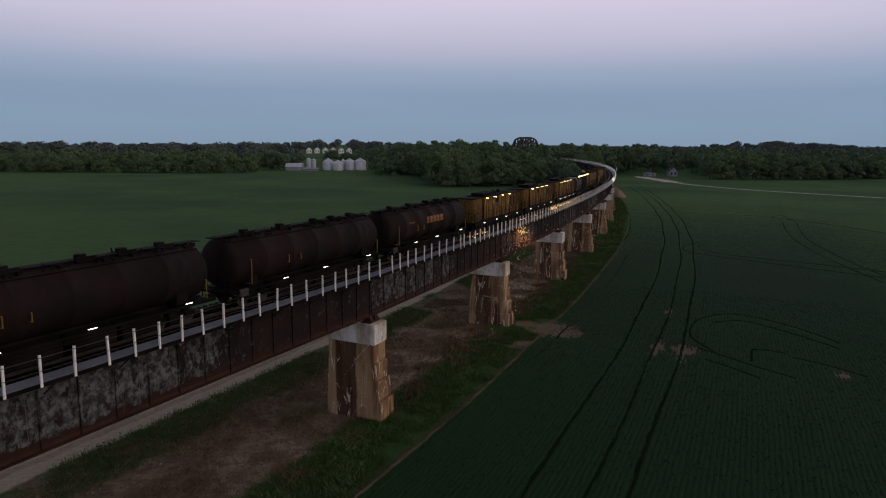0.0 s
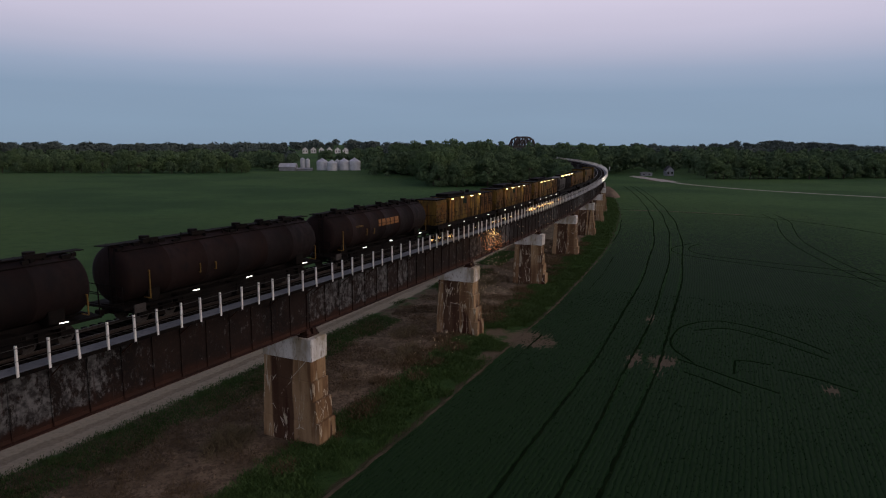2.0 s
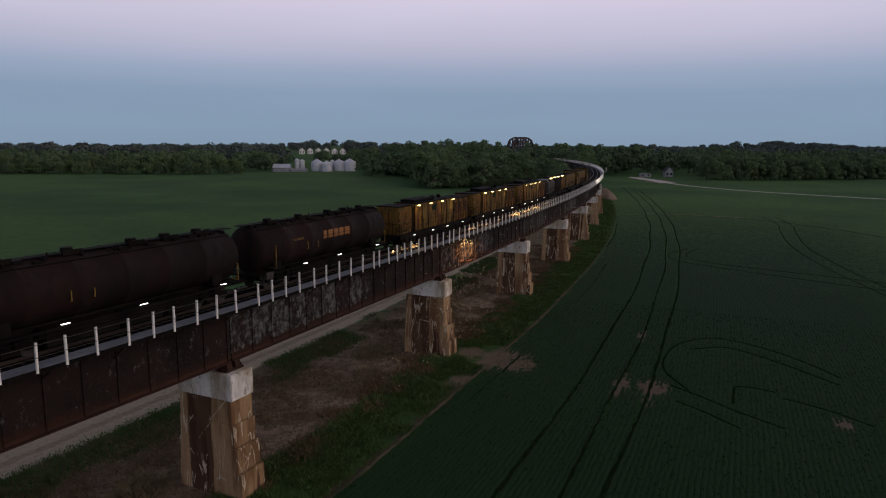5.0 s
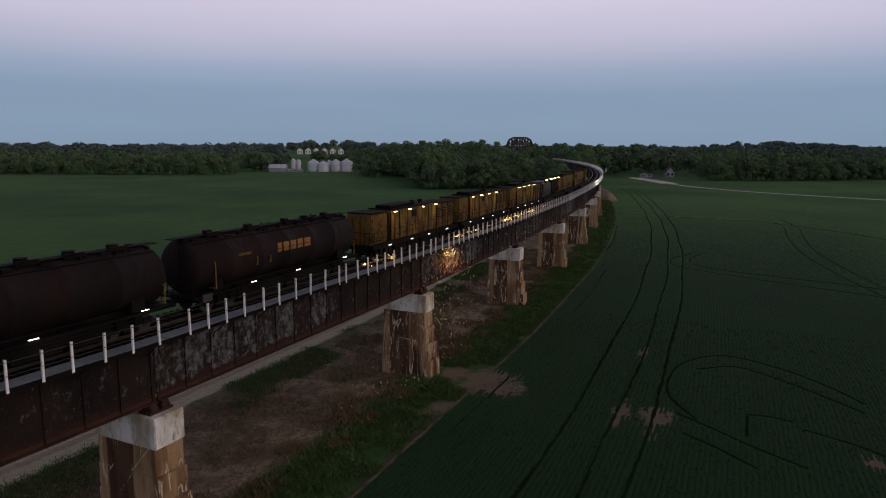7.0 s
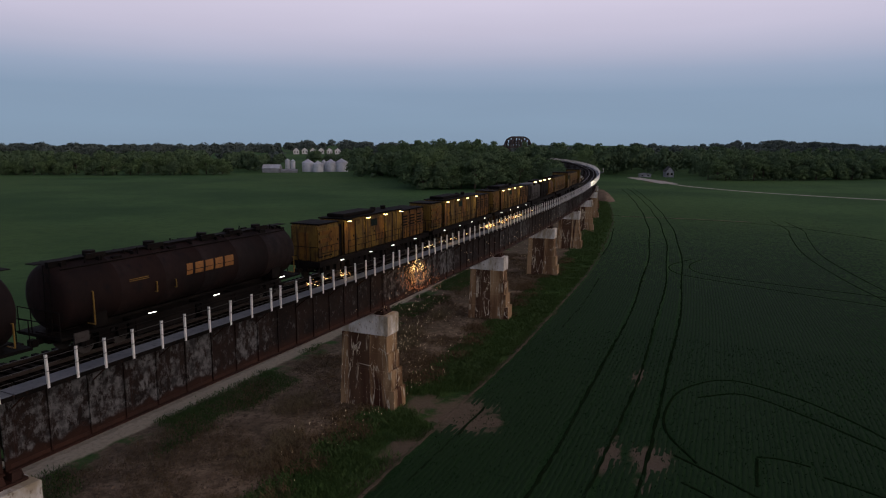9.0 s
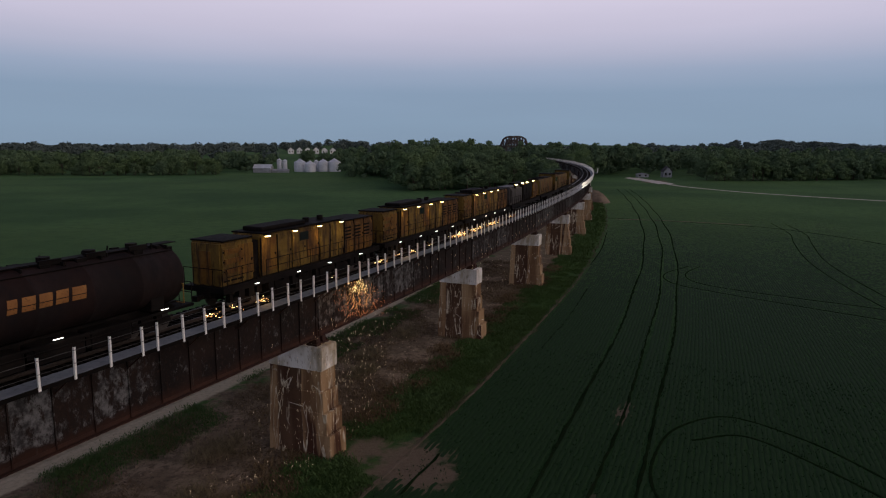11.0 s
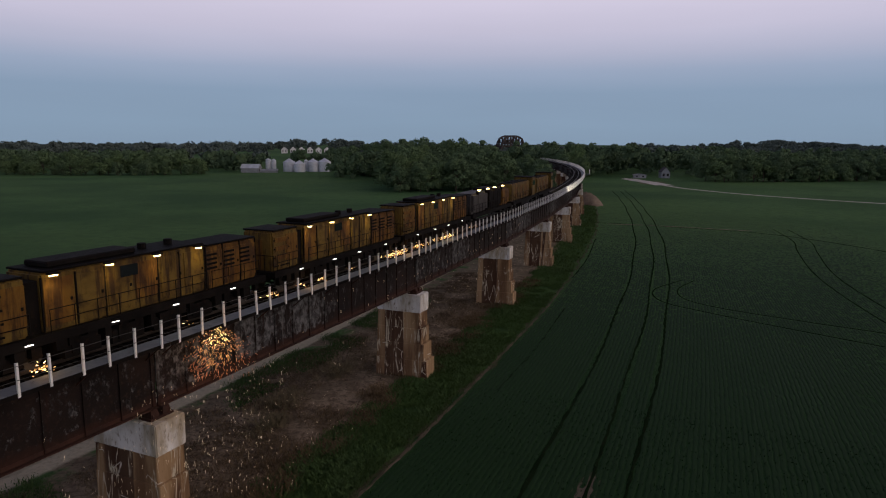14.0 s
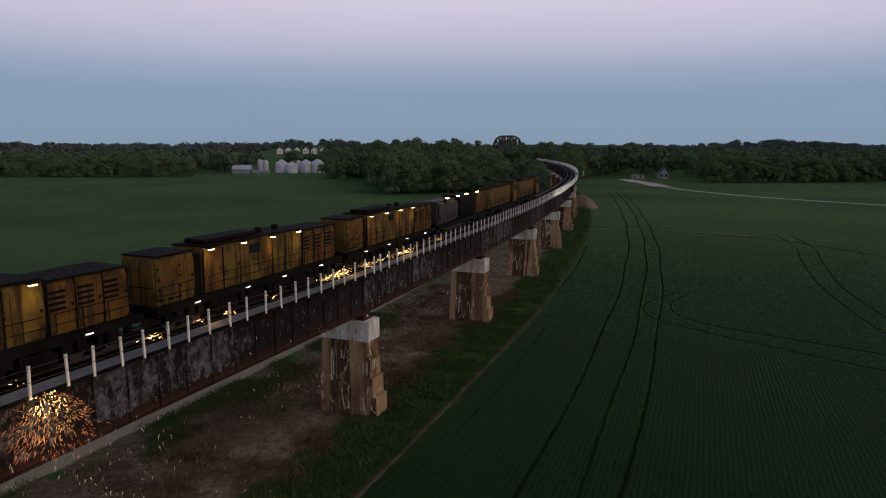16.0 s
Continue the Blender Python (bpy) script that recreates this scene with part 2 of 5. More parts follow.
    # bare spots: centre x, y, radius, stretch across the track
    for x, y, r, sy in ((39.4, 62.2, 1.8, 0.55), (37.0, 63.4, 0.95, 0.25), (46.5, 77.8, 0.8, 0.3), (28.4, 72.2, 3.1, 0.75), (29.4, 70.2, 2.0, 0.9),
                        (25.4, 75.0, 1.6, 0.6), (22.6, 67.2, 1.2, 0.4), (19.8, 63.4, 0.8, 0.3), (50.5, 52.3, 0.9, 0.5), (38.0, 59.8, 0.6, 0.25), (132, 279, 5.0, 0.5), (223, 398, 8, 0.4)):
        frame_of = k.t.nodes.new("ShaderNodeMapping")
        frame_of.vector_type = "TEXTURE"
        frame_of.inputs["Location"].default_value = (x, y, 0)
        frame_of.inputs["Rotation"].default_value = (0, 0, -0.6)
        frame_of.inputs["Scale"].default_value = (1, 1 / sy, 1)
        k.t.links.new(k.geo.outputs["Position"], frame_of.inputs[0])
        d = k.t.nodes.new("ShaderNodeVectorMath")
        d.operation = "LENGTH"
        k.t.links.new(frame_of.outputs[0], d.inputs[0])
        e = k.math("ADD", d.outputs["Value"], k.math("MULTIPLY", k.math("SUBTRACT", k.noise(v, 0.8, 5), 0.5), r * 1.6))
        col = k.mix(k.span(e, r * 0.55, r * 1.05, 0.9, 0.0), col, k.mix(fine, (0.18, 0.132, 0.098), (0.095, 0.068, 0.05)))
    k.bump(k.math("ADD", fine, k.math("MULTIPLY", mid, 2.0)), 0.7, 0.2)
    k.bsdf.inputs["Sheen Weight"].default_value = 0.03
    k.bsdf.inputs["Sheen Roughness"].default_value = 0.45
    k.bsdf.inputs["Sheen Tint"].default_value = (0.42, 0.85, 0.40, 1)
    return k.done(col, 0.95, 0.0, 0.02)


def leaf_material(name, a, b, c):
    k = Nodes(name)
    info = k.t.nodes.new("ShaderNodeObjectInfo")
    col = k.mix(k.geo.outputs["Random Per Island"], a, b)
    col = k.mix(k.span(info.outputs["Random"], 0.2, 1.0, 0.0, 0.7), col, c)
    col = k.mix(k.span(k.noise(k.place(), 0.05, 3), 0.4, 0.65, 0.0, 0.6), col, c)
    return k.done(col, 0.82, 0.0, 0.055)


def paint_material(name, body, light, rust, own=True):
    """Old enamel with grime and rust runs."""
    k = Nodes(name)
    v, st = k.place((1, 1, 1), own), k.place((2.2, 2.2, 0.25), own)
    col = k.mix(k.span(k.noise(v, 0.7, 4), 0.35, 0.65), body, light)
    fine = k.noise(v, 4.0, 8, 0.7)
    col = k.mix(k.span(k.noise(st, 1.4, 7, 0.65), 0.46, 0.62, 0.0, 0.85), col, rust)
    col = k.mix(k.span(k.noise(v, 0.45, 6, 0.6, 0.4), 0.52, 0.66, 0.0, 0.75), col, rust)
    col = k.mix(k.span(fine, 0.55, 0.75, 0.0, 0.8), col, rust)
    k.bump(fine, 0.15, 0.01)
    return k.done(col, k.span(fine, 0.3, 0.7, 0.6, 0.85), 0.0, 0.15)


M_GIRDER, M_PIER, M_GROUND = girder_material(), pier_material(), ground_material()
M_FLANGE = worn("rusted_flange", (0.026, 0.0118, 0.008), (0.044, 0.018, 0.011), (0.036, 0.015, 0.010), 1.0, 0.8, own=False)
M_CAP = worn("pale_cap_concrete", (0.33, 0.28, 0.20), (0.68, 0.67, 0.64), (0.17, 0.135, 0.09), 1.3, 0.9, stretch=(1, 1, 0.4), own=False, bump=0.3)
M_WALK = worn("galvanised_walkway", (0.125, 0.138, 0.158), (0.16, 0.174, 0.196), (0.095, 0.102, 0.115), 1.2, 0.75, own=False, bump=0.1, gloss=0.06)
M_POST = worn("white_rail_paint", (0.70, 0.68, 0.64), (0.80, 0.78, 0.74), (0.5, 0.46, 0.40), 2.0, 0.6)
M_CABLE = worn("steel_cable", (0.045, 0.042, 0.04), (0.065, 0.06, 0.056), (0.035, 0.03, 0.026), 2.0, 0.7, 0.0)
M_TIE = worn("creosote_tie", (0.006, 0.005, 0.004), (0.011, 0.009, 0.007), (0.004, 0.0035, 0.003), 1.5, 0.9, own=False, gloss=0.03)
M_RAIL = worn("worn_rail_steel", (0.03, 0.023, 0.018), (0.045, 0.034, 0.028), (0.02, 0.014, 0.01), 1.5, 0.5, 0.3, own=False)
M_YELLOW = paint_material("grimy_yellow_enamel", (0.088, 0.052, 0.010), (0.14, 0.088, 0.017), (0.022, 0.011, 0.006))
M_RUSTY = paint_material("rusty_yellow_panel", (0.10, 0.045, 0.008), (0.15, 0.075, 0.011), (0.025, 0.011, 0.006))
M_DARK = worn("sooty_black_steel", (0.005, 0.0045, 0.0042), (0.010, 0.0085, 0.0075), (0.018, 0.011, 0.008), 1.5, 0.75, 0.0, gloss=0.04)
M_GREY = worn("dull_grey_steel", (0.03, 0.027, 0.025), (0.05, 0.044, 0.04), (0.022, 0.017, 0.013), 1.5, 0.6, 0.0, gloss=0.15)
M_TANK = worn("dark_brown_tank_paint", (0.0085, 0.0058, 0.0056), (0.0165, 0.0085, 0.0070), (0.0075, 0.0068, 0.0075), 0.7, 0.8, stretch=(1, 1, 0.5), gloss=0.12)
M_ORANGE = worn("faded_orange_paint", (0.19, 0.078, 0.018), (0.24, 0.105, 0.024), (0.07, 0.03, 0.013), 2.5, 0.6)
M_GRAB = worn("yellow_handrail_paint", (0.15, 0.088, 0.018), (0.19, 0.115, 0.024), (0.08, 0.045, 0.012), 3.0, 0.5)
M_GLASS = Nodes("dark_window_glass").done((0.01, 0.012, 0.014), 0.08)
M_WARM = glow("warm_lamp_glow", (1.0, 0.70, 0.26), 9.0)
M_WHITE = glow("white_lamp_glow", (1.0, 0.95, 0.85), 4.0)
M_SPARK = glow("grinding_spark", (1.0, 0.45, 0.10), 1.3)
M_EMBER = glow("deep_orange_spark", (1.0, 0.24, 0.03), 0.75)
M_FIRE = glow("bright_spark_core", (1.0, 0.66, 0.25), 7.0)
M_LEAF = leaf_material("broadleaf_foliage", (0.074, 0.122, 0.050), (0.125, 0.182, 0.076), (0.080, 0.122, 0.068))
# greyed and blued, so distance haze is mixed into the leaf colour
M_LEAF_FAR = leaf_material("hazed_distant_foliage", (0.075, 0.10, 0.08), (0.11, 0.135, 0.11), (0.085, 0.11, 0.10))
M_BARK = worn("grey_bark", (0.05, 0.04, 0.03), (0.09, 0.07, 0.055), (0.03, 0.024, 0.018), 2.0, 0.95)
M_GRASS = leaf_material("rank_grass", (0.040, 0.084, 0.022), (0.074, 0.128, 0.036), (0.046, 0.075, 0.024))
M_WEED = leaf_material("pale_weeds", (0.055, 0.105, 0.03), (0.095, 0.155, 0.05), (0.06, 0.095, 0.035))
M_CROP = leaf_material("soybean_leaves", (0.0118, 0.0308, 0.0100), (0.0164, 0.0388, 0.0128), (0.0135, 0.0335, 0.0115))
M_DEAD = leaf_material("dead_weeds", (0.10, 0.068, 0.036), (0.24, 0.17, 0.09), (0.07, 0.05, 0.026))
M_BRUSH = leaf_material("dry_brush_stems", (0.11, 0.082, 0.046), (0.20, 0.155, 0.09), (0.085, 0.08, 0.042))
M_CLOD = leaf_material("dirt_clod", (0.06, 0.042, 0.028), (0.22, 0.165, 0.115), (0.11, 0.08, 0.055))
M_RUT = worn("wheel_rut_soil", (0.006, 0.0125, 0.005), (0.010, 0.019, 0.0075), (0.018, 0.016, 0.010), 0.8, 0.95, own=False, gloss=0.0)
M_BARE = worn("bare_field_soil", (0.16, 0.12, 0.09), (0.22, 0.17, 0.125), (0.05, 0.06, 0.03), 0.8, 0.95, own=False, gloss=0.03)
M_VERGE = worn("trampled_verge_soil", (0.055, 0.05, 0.032), (0.13, 0.10, 0.072), (0.03, 0.045, 0.018), 0.5, 0.95, own=False, gloss=0.02)
M_GRAVEL = worn("pale_gravel", (0.40, 0.36, 0.31), (0.48, 0.44, 0.39), (0.30, 0.26, 0.21), 0.6, 0.95, own=False)
M_BIN = worn("galvanised_bin_steel", (0.50, 0.52, 0.54), (0.62, 0.64, 0.66), (0.36, 0.36, 0.36), 0.5, 0.5, 0.3)
M_SHED = worn("dull_shed_metal", (0.22, 0.23, 0.24), (0.30, 0.31, 0.32), (0.14, 0.13, 0.12), 0.6, 0.6)
M_SIDING = worn("white_siding", (0.66, 0.65, 0.62), (0.76, 0.75, 0.72), (0.5, 0.48, 0.45), 0.5, 0.8)
M_ROOF = worn("dark_shingle_roof", (0.05, 0.045, 0.045), (0.08, 0.07, 0.07), (0.04, 0.034, 0.03), 1.0, 0.9)
M_TRUSS = worn("dark_truss_steel", (0.03, 0.024, 0.024), (0.05, 0.04, 0.036), (0.02, 0.015, 0.014), 0.4, 0.7)


# ---- mesh helpers ----
def box(bm, x0, x1, y0, y1, z0, z1, top=1.0):
    """A box; top narrows its upper face."""
    cx, cy = (x0 + x1) / 2, (y0 + y1) / 2
    vs = []
    for z, k in ((z0, 1.0), (z1, top)):
        for x, y in ((x0, y0), (x1, y0), (x1, y1), (x0, y1)):
            vs.append(bm.verts.new((cx + (x - cx) * k, cy + (y - cy) * k, z)))
    for f in ((3, 2, 1, 0), (4, 5, 6, 7), (0, 1, 5, 4), (1, 2, 6, 5), (2, 3, 7, 6), (3, 0, 4, 7)):
        bm.faces.new([vs[i] for i in f])
    return vs


def rod(bm, p, q, r, seg=6, r2=None):
    """A closed round bar from p to q."""
    p, q = Vector(p), Vector(q)
    z = (q - p).normalized()
    x = z.orthogonal().normalized()
    y = z.cross(x)
    rings = []
    for o, rad in ((p, r), (q, r if r2 is None else r2)):
        rings.append([bm.verts.new(o + rad * (math.cos(a) * x + math.sin(a) * y)) for a in [2 * math.pi * i / seg for i in range(seg)]])
    for i in range(seg):
        j = (i + 1) % seg
        bm.faces.new((rings[0][i], rings[0][j], rings[1][j], rings[1][i]))
    bm.faces.new(rings[0][::-1]), bm.faces.new(rings[1])


def lathe_x(bm, profile, seg=24, cz=0.0):
    """Turns (x, radius) pairs round the x axis at height cz."""
    rings = [[bm.verts.new((x, r * math.sin(a), cz + r * math.cos(a))) for a in [2 * math.pi * i / seg for i in range(seg)]] for x, r in profile]
    for a, b in zip(rings, rings[1:]):
        for i in range(seg):
            bm.faces.new((a[i], b[i], b[(i + 1) % seg], a[(i + 1) % seg]))
    bm.faces.new(rings[0]), bm.faces.new(rings[-1][::-1])


def lathe_z(bm, profile, seg=24):
    rings = [[bm.verts.new((r * math.cos(a), r * math.sin(a), z)) for a in [2 * math.pi * i / seg for i in range(seg)]] for z, r in profile]
    for a, b in zip(rings, rings[1:]):
        for i in range(seg):
            bm.faces.new((a[i], a[(i + 1) % seg], b[(i + 1) % seg], b[i]))
    bm.faces.new(rings[0][::-1]), bm.faces.new(rings[-1])


def bevel(bm, w=0.02, seg=1):
    bmesh.ops.bevel(bm, geom=bm.edges[:], offset=w, segments=seg, affect="EDGES")


def mesh_of(name, bm, material, smooth=False):
    bmesh.ops.recalc_face_normals(bm, faces=bm.faces[:])
    me = bpy.data.meshes.new(name)
    bm.to_mesh(me)
    bm.free()
    me.materials.append(material)
    if smooth:
        me.polygons.foreach_set("use_smooth", [True] * len(me.polygons))
    return me


def part(name, bm, material, parent=None, label="", smooth=False):
    """Links a bmesh, or a mesh that others share, as one object under parent."""
    me = bm if isinstance(bm, bpy.types.Mesh) else mesh_of(name, bm, material, smooth)
    ob = new(name, me)
    ob.parent = parent
    return tagged(ob, label) if label else ob


def boxed(name, dims, material, parent, label="", soft=0.0):
    bm = bmesh.new()
    box(bm, *dims)
    if soft:
        bevel(bm, soft)
    return part(name, bm, material, parent, label)


def thing(name, label, category, group="", kind="", m=None):
    ob = new(name)
    if m is not None:
        ob.matrix_basis = m
    return tagged(ob, label, category, group, kind)


def quads(name, verts, material):
    """A mesh out of an (n, 4, 3) array of loose quads."""
    n = len(verts)
    me = bpy.data.meshes.new(name)
    me.vertices.add(4 * n)
    me.vertices.foreach_set("co", np.ascontiguousarray(verts, np.float32).ravel())
    me.loops.add(4 * n)
    me.loops.foreach_set("vertex_index", np.arange(4 * n, dtype=np.int32))
    me.polygons.add(n)
    me.polygons.foreach_set("loop_start", np.arange(0, 4 * n, 4, dtype=np.int32))
    me.materials.append(material)
    me.update(calc_edges=True)
    return me


# ---- ground ----
def ground_z(x, y):
    """Flat bottomland that rises to low hills beyond the woods."""
    t = np.clip((y - 640) / 420, 0, 1)
    rise = t * t * (3 - 2 * t)
    hill = 11 + 4 * np.sin(x / 310 + 1.0) + 3 * np.sin(x / 140 + y / 260)
    hill = hill * (0.35 + 0.65 * np.exp(-((x - 0.03 * y) / 130) ** 2))
    far = np.clip((y - 1250) / 500, 0, 1) * 24 * np.exp(-((x - 1270) / 170) ** 2)
    return rise * hill + far


def axis(lo, hi, near_lo, near_hi, fine, grow=1.18):
    near = list(np.arange(near_lo, near_hi, fine))
    out, step, x = [], fine, near_hi
    while x < hi:
        out.append(x)
        x += step
        step *= grow
    back, step, x = [], fine, near_lo
    while x > lo:
        step *= grow
        x -= step
        back.append(x)
    return np.array(back[::-1] + near + out)


gx, gy = axis(-4300, 4300, -200, 320, 12.0), axis(-1500, 4600, -60, 620, 12.0)
X, Y = np.meshgrid(gx, gy)
Z = ground_z(X, Y)
nx, ny = len(gx), len(gy)
me = bpy.data.meshes.new("ground")
me.from_pydata(np.stack([X, Y, Z], -1).reshape(-1, 3).tolist(), [],
               [(j * nx + i, j * nx + i + 1, (j + 1) * nx + i + 1, (j + 1) * nx + i) for j in range(ny - 1) for i in range(nx - 1)])
me.materials.append(M_GROUND)
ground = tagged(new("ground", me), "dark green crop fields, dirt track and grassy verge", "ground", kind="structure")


def strip(name, points, width, material, z, label, category, ragged=False):
    """A raised ribbon along points, with a low crown."""
    bm = bmesh.new()
    prev = None
    pts = [Vector((*p, 0)) for p in points]
    for i, p in enumerate(pts):
        d = (pts[min(i + 1, len(pts) - 1)] - pts[max(i - 1, 0)]).normalized()
        side = Vector((-d.y, d.x, 0))
        w = width * (0.85 + 0.3 * random.random() if ragged is False else 0.5 + 0.6 * random.random())
        row = [bm.verts.new(p + side * w * k + Vector((0, 0, h))) for k, h in ((-0.5, -0.02), (-0.3, z), (0.3, z), (0.5, -0.02))]
        if prev:
            for k in range(3):
                bm.faces.new((prev[k], prev[k + 1], row[k + 1], row[k]))
        prev = row
    return tagged(part(name, bm, material), label, category, kind="structure")


def along(n, s0, s1, step=2.0, sway=0.15, drift=0.0):
    count = int((s1 - s0) / step)
    out = []
    for i in range(count + 1):
        s = s0 + i * step
        q = max(0.0, s - 190) / 110
        out.append(tuple(arc(s, n + drift * q * q + sway * math.sin(s / 7.0 + n) + random.uniform(-0.06, 0.06)))[:2])
    return out


for n, s1, w in ((16.6, 330, 0.42), (20.1, 330, 0.36), (22.7, 330, 0.40)):
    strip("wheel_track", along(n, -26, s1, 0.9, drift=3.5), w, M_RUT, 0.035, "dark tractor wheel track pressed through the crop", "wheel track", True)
for n, s0, s1 in ((9.9, 60, 92), (7.9, 112, 160), (9.2, 20, 34)):
    strip("wheel_track", along(n, s0, s1, 0.9), 0.3, M_RUT, 0.03, "faint wheel track along the field's edge", "wheel track", True)


def bend(points, steps=14):
    """A smooth line through a few places."""
    pts = [Vector((*p, 0)) for p in points]
    pts = [2 * pts[0] - pts[1]] + pts + [2 * pts[-1] - pts[-2]]
    out = []
    for a, b, c, d in zip(pts, pts[1:], pts[2:], pts[3:]):
        for i in range(steps):
            t = i / steps
            q = 0.5 * (2 * b + (c - a) * t + (2 * a - 5 * b + 4 * c - d) * t * t + (3 * b - a - 3 * c + d) * t ** 3)
            out.append((q.x, q.y))
    return out + [tuple(pts[-2][:2])]


TURNS = (
    ((88, 137), (80, 131), (77.5, 124), (80.5, 117), (86, 108), (92, 99), (104, 82)),
    ((90, 136.5), (84, 131), (81.5, 125), (83.5, 119), (90, 111), (97, 103), (108, 87)),
    ((148, 194), (138, 174), (128, 160), (113, 137), (101, 113), (92, 90)),
    ((151, 192), (141, 172), (131, 158), (116, 136), (104, 112), (95, 90)),
    ((42.4, 61.2), (43.0, 66.4), (45.6, 70.8), (49.4, 74.4), (54.5, 75.5), (57.5, 70.8), (58.5, 65.5), (58.5, 61.6)),
    ((49.2, 72.2), (53.6, 72.0), (55.7, 66.5), (56.9, 60.0)),
    ((41.5, 62.7), (42.6, 59.8), (43.8, 56.1), (45.4, 52.4)),
    ((40.0, 59.1), (41.0, 56.6), (42.0, 53.0)),
    ((44.4, 57.6), (45.6, 59.3), (47.0, 61.2)),
    ((47.1, 61.4), (48.6, 60.7), (49.8, 59.4)),
    ((49.6, 58.0), (50.5, 56.6), (51.6, 54.6), (52.6, 51.6)),
)
for pts in TURNS:
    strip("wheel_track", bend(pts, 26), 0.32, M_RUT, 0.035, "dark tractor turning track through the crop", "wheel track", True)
strip("farm_lane", bend(((232, 450), (226, 424), (222, 395), (216, 362), (216, 337), (222, 305), (236, 275), (252, 248), (300, 165))), 2.9, M_GRAVEL, 0.05, "pale gravel farm lane between fields", "lane")
strip("wheel_track", bend(((107, 215), (124, 202), (140, 186), (146, 165), (146, 142))), 0.8, M_RUT, 0.03, "dark wheel track across the field", "wheel track", True)
strip("farm_lane", bend(((109, 211), (117, 207.5), (126, 202), (134, 196), (140, 191.5))), 1.1, M_BARE, 0.03, "thin pale strip of bare soil across the field", "lane", True)
strip("bare_verge", along(7.35, -34, 108, 0.8, 0.1), 0.42, M_VERGE, 0.02, "thin bare strip of soil between grass and crop", "soil strip", True)
strip("gravel_pull_off", bend(((231, 444), (227, 424), (224, 402), (218, 374))), 11.0, M_GRAVEL, 0.06, "pale gravel turning place by the trees", "lane")


# ---- bridge ----
CAP_Z, GIRDER_LO, GIRDER_HI, DECK = 7.93, 8.42, 11.55, 11.9


def build_pier(m):
    pier = thing("bridge_pier", "stained concrete bridge pier with stepped sides and pale cap", "bridge pier", "bridge piers", "structure", m)
    bm = bmesh.new()
    box(bm, -0.96, 0.96, -2.42, 2.0, 6.27, CAP_Z)
    bevel(bm, 0.05, 2)
    part("cap", bm, M_CAP, pier, "pale grey concrete cap")
    tiers = ((-0.35, 1.75, 1.02, 3.02, 2.12), (1.75, 3.3, 0.98, 2.74, 2.06), (3.3, 4.75, 0.95, 2.48, 2.0), (4.75, 6.27, 0.92, 2.30, 1.95))
    for z0, z1, hx, y_out, y_in in tiers:
        bm = bmesh.new()
        box(bm, -hx, hx, -y_out, y_in, z0, z1, 0.995)
        bevel(bm, 0.04)
        part("shaft_block", bm, M_PIER, pier)
    for y in (-1.5, 1.5):
        bm = bmesh.new()
        box(bm, -0.72, 0.72, y - 0.42, y + 0.42, CAP_Z, CAP_Z + 0.12)
        box(bm, -0.62, -0.12, y - 0.34, y + 0.34, CAP_Z + 0.12, GIRDER_LO - 0.02, 0.8)
        box(bm, 0.12, 0.62, y - 0.34, y + 0.34, CAP_Z + 0.12, GIRDER_LO - 0.02, 0.8)
        for dx in (-0.55, 0.55):
            rod(bm, (dx, y - 0.36, CAP_Z + 0.12), (dx, y - 0.36, CAP_Z + 0.32), 0.035)
        part("bearing", bm, M_FLANGE, pier, "rusty steel bearing shoe")
    return pier


